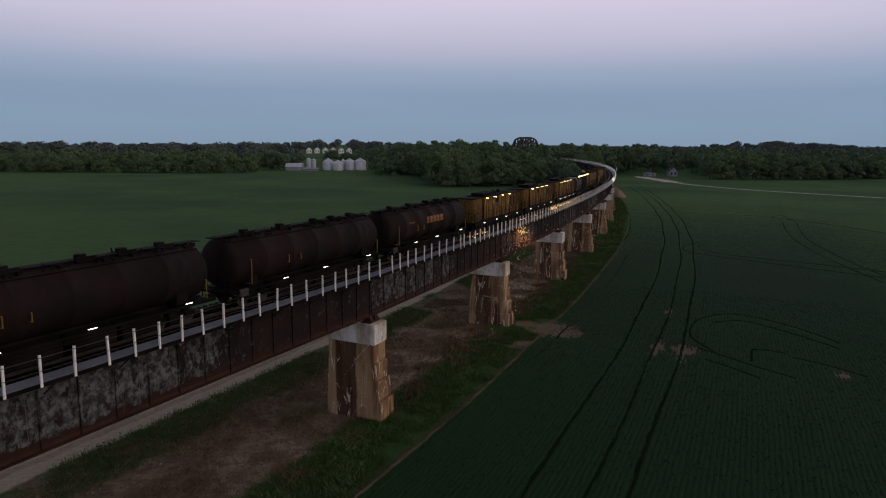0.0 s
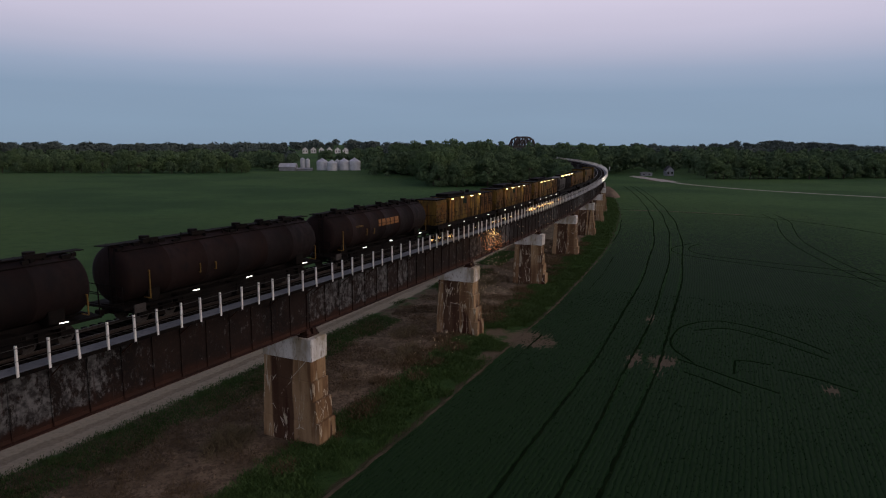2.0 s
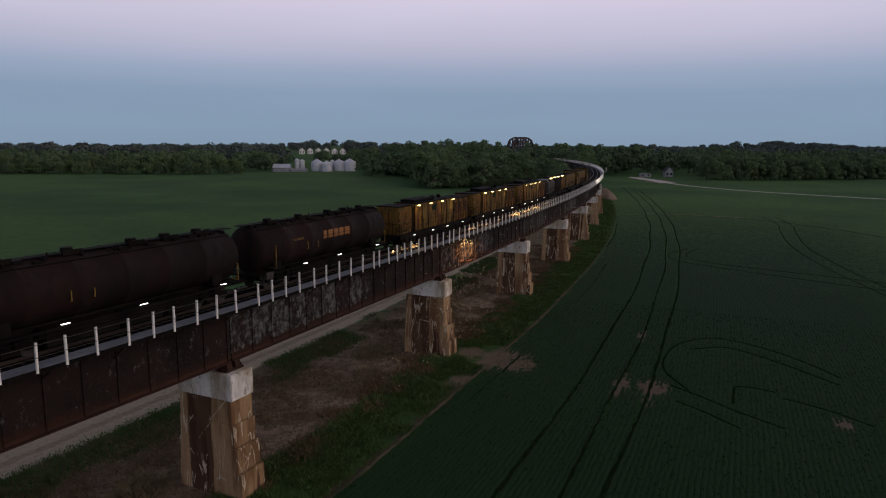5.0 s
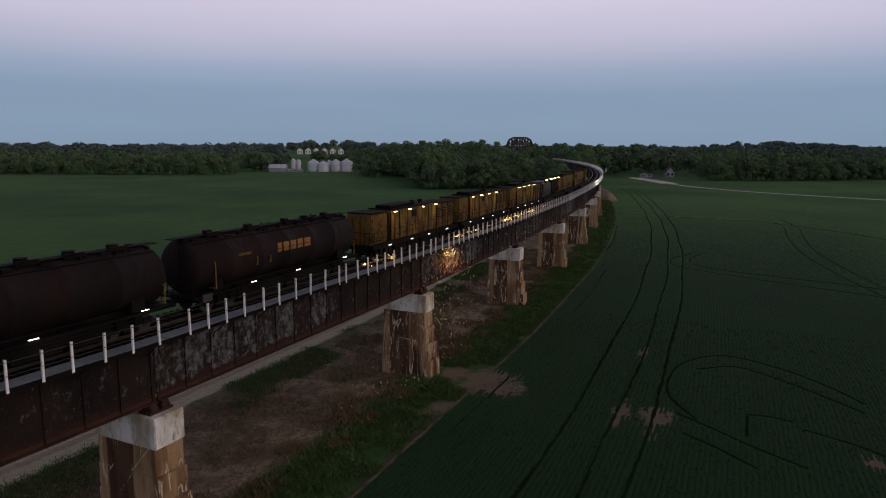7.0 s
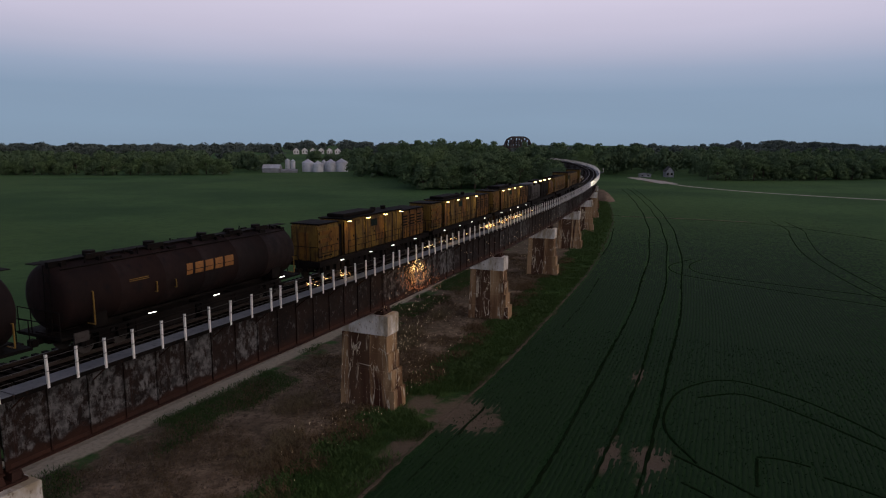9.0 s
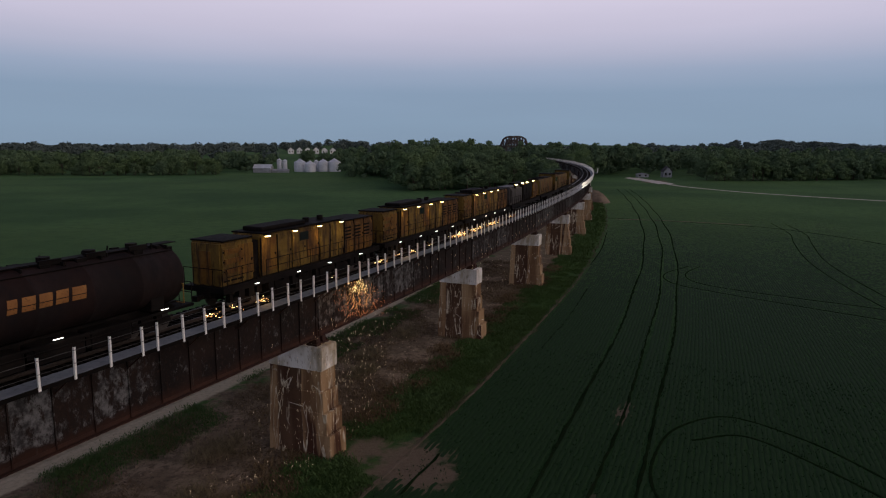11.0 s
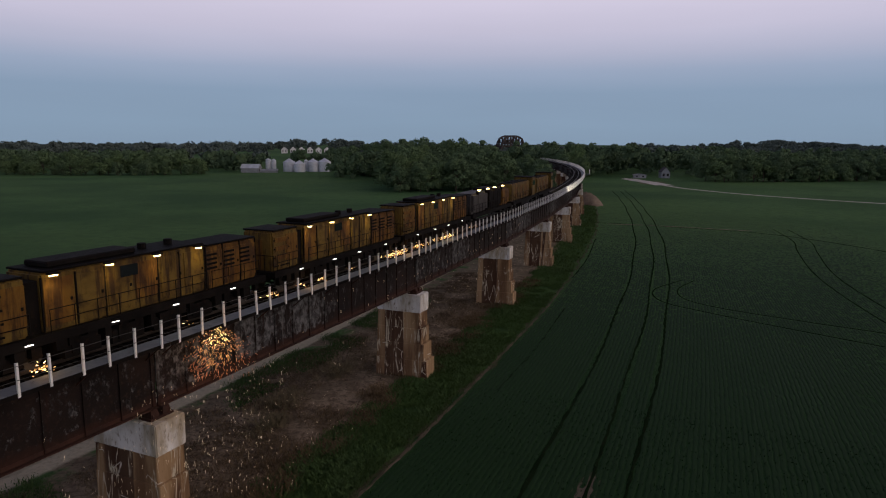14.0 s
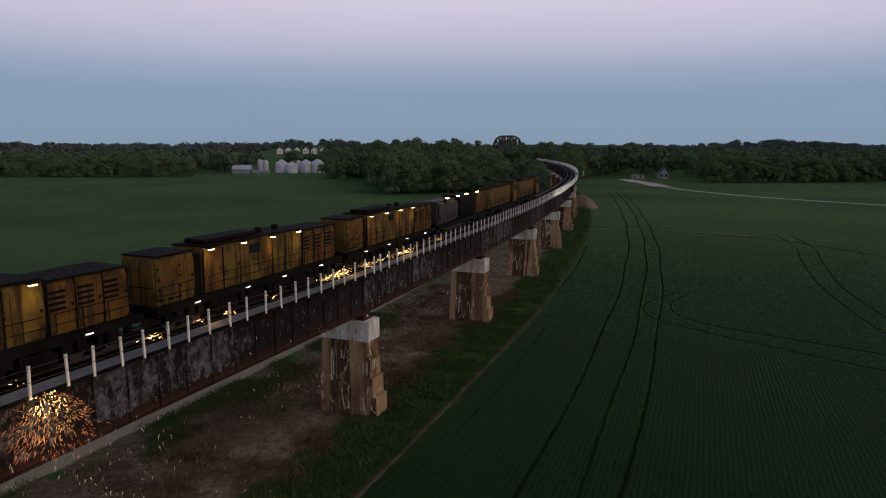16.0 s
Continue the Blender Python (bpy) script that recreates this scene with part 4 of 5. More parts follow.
    for i in range(20):
        x = 0.4 + 16.2 * i / 19 + random.uniform(-0.2, 0.2)
        box(bm, x - random.uniform(0.1, 0.35), x + random.uniform(0.1, 0.35), -1.4, -1.1, RAIL + random.uniform(0.35, 0.7), floor - random.uniform(0.3, 0.45))
    part("hung_gear", bm, M_DARK, car, "black hoses and gear under the frame")["kind"] = "stuff"
    rail_fence(car, 12.9, 16.8, -1.42, floor, 1.05)
    bm = bmesh.new()
    for y in (-1.4, -0.7, 0.7, 1.4):
        rod(bm, (-0.25, y, floor), (-0.25, y, floor + 1.05), 0.025, 5)
    rod(bm, (-0.25, -1.4, floor + 1.05), (-0.25, 1.4, floor + 1.05), 0.025, 5)
    part("end_railing", bm, M_DARK, car)
    for x in (2.4, 6.5, 10.1, 14.3):
        add_sill_lamp(car, x, 0.42)
    for x in (5.0, 7.4, 9.8, 12.0):
        bm = bmesh.new()
        box(bm, x - 0.9, x + 0.9, -1.3, 1.3, RAIL + 0.12, RAIL + 0.75)
        box(bm, x - 0.6, x + 0.6, -1.4, -0.6, RAIL + 0.3, RAIL + 0.95)
        for dx in (-0.5, 0, 0.5):
            rod(bm, (x + dx, -1.1, RAIL + 0.75), (x + dx, -1.1, floor - 0.3), 0.12, 8)
        part("grinding_unit", bm, M_DARK, car, "black grinding buggy under the frame")
    add_bogie(car, 2.0), add_bogie(car, 15.0)
    add_couplers(car, -0.3, 17.3)
    return car


def build_generator_car(s0):
    car = thing("generator_car", "dark grey work train car with roof lamps", "rail car", "work train cars", "", on_arc(s0 + 8.5))
    boxed("underframe", (-8.6, 8.6, -1.45, 1.45, 13.1, 13.55), M_DARK, car)
    for x0, x1, top, mat in ((-8.3, -2.0, 15.9, M_GREY), (-1.7, 4.2, 16.1, M_DARK), (4.5, 8.3, 15.8, M_RUSTY)):
        bm = bmesh.new()
        box(bm, x0, x1, -1.2, 1.2, 13.55, top)
        bevel(bm, 0.25, 3)
        body = part("body", bm, mat, car, "dull steel equipment housing")
        bm = bmesh.new()
        panel_seams(bm, x0 + 0.3, x1 - 0.3, -1.2, 13.9, top - 0.4, 3)
        part("side_panel", bm, mat, body)
    for x in (-6.0, -2.5, 0.5, 4.4):
        boxed("roof_lamp", (x - 0.25, x + 0.25, -1.42, -1.15, 16.12, 16.22), M_WARM, car, "lit roof lamp")
        boxed("lamp_bracket", (x - 0.03, x + 0.03, -1.25, -0.9, 15.6, 16.118), M_DARK, car)
    rail_fence(car, -8.4, 8.4, -1.42, 13.55, 1.05)
    add_bogie(car, -6.4), add_bogie(car, 6.4)
    add_couplers(car, -8.6, 8.6)


def build_locomotive(s0):
    car = thing("locomotive", "yellow diesel locomotive with a dark roof", "locomotive", "work train locomotives", "", on_arc(s0 + 8.6))
    bm = bmesh.new()
    box(bm, -8.7, 8.7, -1.5, 1.5, 13.2, 13.6)
    box(bm, -2.8, 2.8, -1.35, 1.35, RAIL + 0.3, 13.2, 0.92)
    part("underframe", bm, M_DARK, car, "black frame and fuel tank")
    for name, x0, x1, w, top in (("long_hood", -8.2, 3.8, 1.05, 16.0), ("cab", 3.9, 6.5, 1.48, 16.45), ("short_hood", 6.55, 8.4, 1.0, 15.2)):
        bm = bmesh.new()
        box(bm, x0, x1, -w, w, 13.6, top)
        bevel(bm, 0.12, 2)
        body = part(name, bm, M_YELLOW, car, "grimy yellow steel body")
        if name == "long_hood":
            for i in range(7):
                x = x0 + 0.5 + i * 1.62
                boxed("door_panel", (x, x + 1.4, -w - 0.03, -w + 0.004, 13.9, 15.5), M_RUSTY if i % 2 else M_YELLOW, body)
            for x in (-5.5, -2.0):
                bm = bmesh.new()
                rod(bm, (x, 0, top - 0.02), (x, 0, top + 0.25), 0.6, 16)
                part("radiator_fan", bm, M_DARK, body)
            boxed("roof", (x0 + 0.2, x1 - 0.2, -0.8, 0.8, top + 0.002, top + 0.12), M_DARK, body)
        if name == "cab":
            boxed("side_window", (x0 + 0.4, x1 - 0.5, -w - 0.012, -w + 0.01, 15.2, 15.95), M_GLASS, body)
            boxed("roof", (x0 - 0.1, x1 + 0.1, -1.5, 1.5, top + 0.002, top + 0.1), M_DARK, body)
    bm = bmesh.new()
    box(bm, 8.38, 8.5, -0.32, 0.32, 14.55, 14.95)
    bevel(bm, 0.03)
    lamp = part("headlight", bm, M_DARK, car, "twin headlight on the short hood")
    for y in (-0.16, 0.16):
        bm = bmesh.new()
        rod(bm, (8.5, y, 14.75), (8.53, y, 14.75), 0.12, 12)
        part("lens", bm, M_WHITE, lamp)
    rail_fence(car, -8.5, 3.7, -1.45, 13.6, 1.05)
    add_bogie(car, -5.8), add_bogie(car, 5.8)
    add_couplers(car, -8.7, 8.7)


build_tank_car(TRAIN - 5.4, True)
# two plain tank cars, added as stand-ins to carry the train on behind
build_tank_car(TRAIN - 23.2, False)
build_tank_car(TRAIN - 41.0, False)
grinder = build_grinder_car(on_arc(TRAIN + 13.4 + 8.5) @ Matrix.Translation((-8.5, 0, 0)))
for k in (1, 2):
    copy_thing(grinder, on_arc(TRAIN + 13.4 + 18.45 * k + 8.5) @ Matrix.Translation((-8.5, 0, 0)))
build_generator_car(TRAIN + 68.8)
build_locomotive(TRAIN + 87.0)
build_locomotive(TRAIN + 105.0)

# light of the work lamps on the hoods
for k in range(3):
    for x in (3.85, 6.6, 9.35, 12.1):
        d = bpy.data.lights.new("work_lamp_light", "SPOT")
        d.energy, d.color, d.spot_size, d.spot_blend, d.shadow_soft_size = 72.0, (1.0, 0.76, 0.28), radians(78), 0.9, 0.08
        o = new("work_lamp_light", d)
        base = on_arc(TRAIN + 13.4 + 18.45 * k + 8.5)
        o.matrix_basis = base @ Matrix.Translation((x - 8.5, -1.5, 16.0)) @ look((0, 0, 0), (0, 0.36, -1))

# the leading locomotive's headlight shines on the curve ahead of it
d = bpy.data.lights.new("headlight_beam", "SPOT")
d.energy, d.color, d.spot_size, d.spot_blend, d.shadow_soft_size = 16000.0, (1.0, 0.90, 0.72), radians(38), 0.7, 0.15
new("headlight_beam", d).matrix_basis = on_arc(TRAIN + 122.5) @ Matrix.Translation((0, 0, 14.75)) @ look((0, 0, 0), (60.0, 1.0, -3.2))

# ---- sparks thrown by the grinding stones ----
def sparks(name, label, material, places, size, seed):
    """Short thin glowing streaks as one stuff mesh; places: (s, n, z, ds, dz)."""
    rng = np.random.default_rng(seed)
    vs, fs = [], []
    for s, n, z, ds, dz in places:
        a = arc(s, n, z)
        b = arc(s + ds, n + rng.normal(0, 0.03), z + dz)
        d = (b - a).normalized()
        x = d.orthogonal().normalized()
        y = d.cross(x)
        w = size * rng.uniform(0.6, 1.4)
        i = len(vs)
        vs += [a + x * w, a - 0.5 * w * x + 0.87 * w * y, a - 0.5 * w * x - 0.87 * w * y, b]
        fs += [(i, i + 1, i + 2), (i, i + 3, i + 1), (i + 1, i + 3, i + 2), (i + 2, i + 3, i)]
    me = bpy.data.meshes.new(name)
    me.from_pydata([tuple(v) for v in vs], [], fs)
    me.materials.append(material)
    return tagged(new(name, me), label, "sparks", kind="stuff")


rng = np.random.default_rng(7)
BURST = TRAIN + 24.3


def burst(count, radius, low, seed):
    """A ragged ball of sparks flying out and down from the walkway's edge."""
    r = np.random.default_rng(seed)
    out = []
    for _ in range(count):
        q, w = radius * r.uniform(0, 1) ** 0.62, r.uniform(0, 2 * math.pi)
        a, b = q * math.cos(w), q * math.sin(w)
        s, z = BURST + 1.15 * a * (1.0 - 0.12 * b), 11.25 - low + 0.85 * b - 0.1 * a * a
        out.append((s, 3.45 + 0.75 * r.normal() * math.sqrt(max(0.05, radius * radius - q * q)), z, 0.13 * a + r.normal(0, 0.04), 0.10 * b - r.uniform(0.03, 0.14)))
    return out


sparks("spark_burst", "bright orange burst of grinding sparks beside the girder", M_SPARK, burst(230, 1.05, 0.1, 1), 0.0085, 1)
sparks("spark_burst", "deep orange sparks round the burst", M_EMBER, burst(430, 1.45, 0.45, 2), 0.0085, 2)
sparks("spark_burst", "yellow white core of the spark burst", M_FIRE, burst(70, 0.6, -0.4, 3), 0.008, 3)
falling = []
for _ in range(480):
    t = rng.uniform(0, 1) ** 0.8
    falling.append((BURST + rng.normal(-1.0, 3.0 + 4.5 * t), 3.4 + rng.uniform(-0.4, 0.6) - 3.2 * t * rng.uniform(0, 1), 10.4 - 10.2 * t, rng.uniform(-0.1, 0.1), -rng.uniform(0.08, 0.3)))
for _ in range(260):
    falling.append((TRAIN + rng.uniform(34, 85), 3.3 + rng.uniform(0, 0.4), rng.uniform(5.5, 11.6), 0.05, -rng.uniform(0.1, 0.3)))
sparks("falling_sparks", "scattered pale sparks falling from the bridge", glow("cooling_spark", (1.0, 0.72, 0.42), 0.9), falling, 0.0068, 4)
patches = []
for s, count, wide in ((12.4, 20, 0.3), (14.3, 14, 0.15), (16.3, 34, 0.25), (24.4, 4, 0.1), (31.4, 26, 0.3), (34.6, 10, 0.12), (36.8, 22, 0.15), (41.0, 8, 0.3), (48.7, 190, 1.1), (53.0, 60, 0.3), (55.0, 40, 0.3), (57.0, 18, 0.3), (60.3, 150, 1.0), (69.0, 18, 0.3)):
    for _ in range(count):
        patches.append((TRAIN + s + rng.normal(0, wide), 1.3 + rng.uniform(-0.3, 0.5), 12.02 + abs(rng.normal(0.12, 0.12)), rng.uniform(-0.2, 0.2), rng.uniform(-0.03, 0.08)))
sparks("grinding_sparks", "fiery sparks along the outer rail", M_FIRE, patches[::3], 0.022, 5)
sparks("grinding_sparks", "deep orange sparks along the outer rail", M_SPARK, [p for i, p in enumerate(patches) if i % 3], 0.024, 6)
for s, e in ((BURST, 60.0), (TRAIN + 16.3, 10.0), (TRAIN + 35.0, 16.0), (TRAIN + 50.0, 40.0), (TRAIN + 60.0, 30.0)):
    d = bpy.data.lights.new("spark_light", "POINT")
    d.energy, d.color, d.shadow_soft_size = e, (1.0, 0.5, 0.14), 0.35
    o = new("spark_light", d)
    o.location = arc(s, 4.1, 10.6) if s == BURST else arc(s, 1.75, 12.35)


# ---- vegetation ----
def leaf_cloud(rng, lobes, count, size):
    """Loose leaf quads over the shells of several lobes; lobes: (x, y, z, r)."""
    w = np.array([l[3] ** 2 for l in lobes])
    pick = rng.choice(len(lobes), count, p=w / w.sum())
    L = np.array(lobes)[pick]
    d = rng.normal(size=(count, 3))
    d /= np.linalg.norm(d, axis=1)[:, None]
    d[:, 2] = np.where(d[:, 2] < -0.5, -d[:, 2], d[:, 2])
    c = L[:, :3] + d * (L[:, 3] * rng.uniform(0.55, 1.10, count))[:, None] * np.array([1, 1, 0.85])
    nrm = d + rng.normal(0, 0.4, (count, 3))
    nrm /= np.linalg.norm(nrm, axis=1)[:, None]
    u = np.cross(nrm, rng.normal(size=(count, 3)))
    u /= np.linalg.norm(u, axis=1)[:, None]
    v = np.cross(nrm, u)
    h = (size * rng.uniform(0.6, 1.3, count))[:, None]
    k = rng.uniform(0.5, 1.0, (count, 1))
    return np.stack([c - h * u - h * k * v, c + h * u - 0.7 * h * v, c + 0.8 * h * u + h * v, c - 0.9 * h * u + h * k * v], 1)


def crown_lobes(rng, height, width, count=30):
    out = [(0, 0, height * 0.62, width * 0.40)]
    for i in range(count):
        a, q = rng.uniform(0, 2 * math.pi), rng.uniform(0, 1)
        z = height * (0.10 + 0.80 * q)
        reach = width * 0.5 * math.sqrt(max(0.08, 1 - abs(2 * q - 0.75) ** 2 * 0.55)) * rng.uniform(0.5, 1.0)
        out.append((reach * math.cos(a), reach * math.sin(a), z, width * rng.uniform(0.13, 0.24)))
    return out


def tree_source(seed, height, width, count):
    rng = np.random.default_rng(seed)
    lobes = crown_lobes(rng, height, width)
    tree = thing("tree", "full dark green broadleaf tree at the field edge", "tree", "woodland edge trees")
    bm = bmesh.new()
    rod(bm, (0, 0, -0.3), (0.1, 0, height * 0.35), width * 0.035, 8, width * 0.024)
    rod(bm, (0.1, 0, height * 0.35), (0, 0.2, height * 0.75), width * 0.024, 7, width * 0.008)
    for x, y, z, r in lobes[1:9]:
        rod(bm, (0.1, 0, height * 0.3), (x * 0.8, y * 0.8, z), width * 0.014, 5, width * 0.004)
    part("trunk", bm, M_BARK, tree)
    part("crown", quads("crown", leaf_cloud(rng, lobes, count, 0.33), M_LEAF), None, tree)
    return tree


sources = [tree_source(20 + i, h, w, 5200) for i, (h, w) in enumerate(((19, 14), (22, 15), (17, 15), (24, 14), (15, 13), (20, 17), (12, 11)))]
rng = np.random.default_rng(11)


def edge(points, step, rows, depth, hs=(0.8, 1.1), pick=None, keep=None):
    """Trees along a line of places, in rows that go back from it."""
    count = 0
    for a, b in zip(points, points[1:]):
        a, b = np.array(a, float), np.array(b, float)
        d = b - a
        n = np.array([-d[1], d[0]]) / np.hypot(*d)
        if n[1] < 0 and abs(n[1]) > 0.1:
            n = -n
        for i in range(max(1, int(np.hypot(*d) / step))):
            for r in range(rows):
                p = a + d * (i + rng.uniform(0, 1)) * step / np.hypot(*d) + n * (r * depth + rng.uniform(0, 0.6) * depth)
                if keep and not keep(*p):
                    continue
                k = rng.uniform(*hs) * (0.78 if r == 0 else 1.0) * (1.14 if rng.uniform() > 0.88 else 1.0)
                src = sources[rng.integers(len(sources)) if pick is None else pick[rng.integers(len(pick))]]
                ob = copy_thing(src, Matrix.Translation((p[0], p[1], float(ground_z(p[0], p[1])))) @ Matrix.Rotation(rng.uniform(0, 6.28), 4, "Z"))
                ob.scale = (k * rng.uniform(0.9, 1.15), k * rng.uniform(0.9, 1.15), k)
                count += 1
    return count


def clear_of_track(x, y):
    n = math.hypot(x - CX, y - CY) - R
    return abs(n) > 15


edge([(-330, 528), (-215, 516), (-101, 499), (-44, 506)], 8.0, 2, 10, (0.55, 0.75))
edge([(48, 520), (66, 470), (80, 415)], 8.0, 2, 9, (0.85, 1.05), keep=clear_of_track)
edge([(66, 336), (88, 338), (112, 344), (138, 352)], 7.0, 2, 9, (0.8, 1.0), keep=clear_of_track)
edge([(66, 345), (70, 380), (82, 420)], 8.0, 2, -9, (0.9, 1.05), keep=clear_of_track)
edge([(70, 370), (140, 372)], 8.0, 4, 13, (0.84, 1.04), keep=clear_of_track)
edge([(76, 484), (80, 484)], 4.0, 1, 3, (1.3, 1.34), pick=(3,))
edge([tuple(arc(q, -10.0))[:2] for q in range(292, 440, 24)], 6.0, 1, 4, (0.78, 0.95), pick=(0, 2, 4))
edge([(178, 452), (206, 442)], 7.0, 2, 10, (0.75, 0.95), keep=clear_of_track)
edge([(264, 404), (310, 396), (391, 404), (480, 410), (600, 420)], 7.5, 2, 10, (0.72, 0.95))
for ob in sources:
    for o in (*ob.children_recursive, ob):
        bpy.data.objects.remove(o)


def woods(name, label, trees, count, size, material, seed):
    """Many joined crowns for woodland that lies behind the edge trees."""
    r = np.random.default_rng(seed)
    out = []
    for x, y, h, w in trees:
        q = leaf_cloud(r, crown_lobes(r, h, w, 8), count, size)
        q += np.array([x, y, float(ground_z(x, y))])
        out.append(q)
    return tagged(new(name, quads(name, np.concatenate(out), material)), label, "woodland", kind="stuff")


near_woods, far_woods = [], []
while len(near_woods) < 420:
    x, y = rng.uniform(-380, 640), rng.uniform(430, 680)
    front = 532 if x < 45 else (400 if x < 165 else 455 if x < 225 else 468 if x < 292 else 418)
    if y < front + 14 or not clear_of_track(x, y) or (-22 < x - (y - 500) * 0.05 < 46 and y < 640):
        continue
    near_woods.append((x, y, rng.uniform(11, 16.5) if x < 50 else rng.uniform(15, 22), rng.uniform(11, 17)))
while len(far_woods) < 620:
    y = rng.uniform(690, 1750)
    x = rng.uniform(-0.62, 0.98) * y
    if -34 < x - 0.02 * y < 58 and y < 960:
        continue
    far_woods.append((x, y, rng.uniform(10, 16) if x < 0.5 * y else rng.uniform(13, 20), rng.uniform(14, 26)))
for _ in range(70):
    x, y = rng.uniform(70, 250), rng.uniform(470, 660)
    if clear_of_track(x, y):
        near_woods.append((x, y, rng.uniform(20, 26), rng.uniform(13, 18)))
woods("woodland", "dense dark green woodland behind the field", near_woods, 1000, 0.66, M_LEAF, 31)
for _ in range(60):
    far_woods.append((rng.normal(1275, 110), rng.uniform(1480, 1700), rng.uniform(12, 18), rng.uniform(16, 26)))
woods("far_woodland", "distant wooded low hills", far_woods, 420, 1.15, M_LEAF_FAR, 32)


def tufts(name, label, material, places, blades, h, spread, seed, lean=0.5, wide=0.055):
    """Upright narrow leaf quads in tufts, joined."""
    r = np.random.default_rng(seed)
    P = np.repeat(np.array(places), blades, 0)
    n = len(P)
    a = r.uniform(0, 2 * math.pi, n)
    base = P + np.stack([r.normal(0, spread, n), r.normal(0, spread, n), np.zeros(n)], 1)
    tall = h * r.uniform(0.5, 1.25, n)
    tip = base + np.stack([lean * tall * np.cos(a), lean * tall * np.sin(a), tall], 1)
    side = np.stack([-np.sin(a), np.cos(a), np.zeros(n)], 1) * (wide * tall + 0.015)[:, None]
    mid = (base + tip) / 2 + np.array([0, 0, 0.12 * h])
    q = np.stack([base - 0.5 * side, mid - side, tip, mid + side], 1)
    return tagged(new(name, quads(name, q, material)), label, "vegetation", kind="stuff")


def scatter(count, s0, s1, n0, n1, seed, z=0.0, ok=None):
    r = np.random.default_rng(seed)
    out = []
    while len(out) < count:
        s, n = r.uniform(s0, s1), r.uniform(n0, n1)
        if ok and not ok(s, n):
            continue
        out.append(tuple(arc(s, n, z)))
    return out


def patchy(k, cut):
    return lambda s, n: noise.noise((s * k, n * k, 3.1)) > cut


def bare(s, n):
    p = arc(s, n)
    return all((p.x - x) ** 2 + (p.y - y) ** 2 > r * r for x, y, r in ((28.4, 72.2, 3.2), (25.4, 75.0, 2.0), (22.6, 67.2, 1.4), (29.4, 70.2, 2.2)))


tufts("rank_grass", "rank green grass and weeds beside the piers", M_GRASS, scatter(9500, -34, 120, 1.0, 6.9, 41, ok=lambda s, n: bare(s, n) and noise.noise((s * 0.45, n * 0.45, 7.7)) > -0.28), 16, 0.27, 0.3, 42, 0.7, 0.04)
tufts("tall_weeds", "taller pale green weeds standing in the grass beside the piers", M_WEED, scatter(1500, -34, 120, 1.2, 6.6, 49, ok=lambda s, n: bare(s, n) and noise.noise((s * 0.3, n * 0.5, 1.7)) > 0.12), 14, 0.34, 0.36, 50, 0.9, 0.06)
tufts("dead_weeds", "tangle of dry brush where the grass meets bare ground", M_DEAD, scatter(1300, -34, 110, -0.5, 3.2, 55, ok=patchy(0.3, 0.1)), 16, 0.45, 0.35, 56, 0.9, 0.022)
tufts("rank_grass", "rank green grass under the far spans", M_GRASS, scatter(3000, 120, 330, 0.5, 6.7, 43), 6, 0.6, 0.4, 44)
tufts("verge_grass", "low grass between the dirt road and the bridge", M_GRASS, scatter(5200, -34, 90, -12.9, -8.2, 45, ok=patchy(0.13, -0.05)), 9, 0.22, 0.34, 46)
tufts("dead_weeds", "brown dead weeds on bare ground under the bridge", M_DEAD, scatter(6500, -34, 110, -11.5, 2.6, 47, ok=patchy(0.2, -0.08)), 10, 0.24, 0.36, 48, 1.2, 0.03)

def bushes(spots):
    r = np.random.default_rng(61)
    out = []
    for s, n, reach, count in spots:
        for _ in range(count):
            out.append(tuple(arc(s + r.normal(0, reach), n + r.normal(0, 0.5 * reach), 0.0)))
    return out


tufts("dry_brush", "clumps of tan dry brush on the bare ground", M_BRUSH, bushes(((-3.0, -3.6, 1.3, 90), (58.8, -5.6, 1.2, 80), (50.5, -6.0, 1.4, 70), (45.9, -4.0, 1.0, 50), (27.5, -5.0, 1.4, 70), (1.5, 0.2, 1.0, 40), (21.0, -1.5, 1.5, 60))), 20, 0.5, 0.32, 62, 1.0, 0.016)


def clods(count, seed):
    """Loose lumps of dirt, each a squat four-sided pyramid."""
    r = np.random.default_rng(seed)
    P = np.array(scatter(count, -34, 110, -11.0, 1.2, seed, ok=patchy(0.25, -0.2)))
    w = r.uniform(0.04, 0.15, count) * r.uniform(0.5, 1.3, count)
    a = r.uniform(0, math.pi, count)
    ux, uy = np.stack([np.cos(a), np.sin(a)], 1) * w[:, None], np.stack([-np.sin(a), np.cos(a)], 1) * (w * r.uniform(0.6, 1.0, count))[:, None]
    foot = [np.concatenate([P[:, :2] + i * ux + j * uy, np.full((count, 1), -0.03)], 1) for i, j in ((-1, -1), (1, -1), (1, 1), (-1, 1))]
    top = [np.concatenate([P[:, :2] + 0.4 * i * ux + 0.5 * j * uy, (w * r.uniform(0.4, 0.9, count))[:, None]], 1) for i, j in ((-1, -1), (1, -1), (1, 1), (-1, 1))]
    sides = [np.stack([foot[i], foot[(i + 1) % 4], top[(i + 1) % 4], top[i]], 1) for i in range(4)]
    return np.concatenate(sides + [np.stack(top, 1)])


tagged(new("dirt_clods", quads("dirt_clods", clods(7000, 63), M_CLOD)), "loose brown clods of dirt under the bridge", "dirt", kind="stuff")

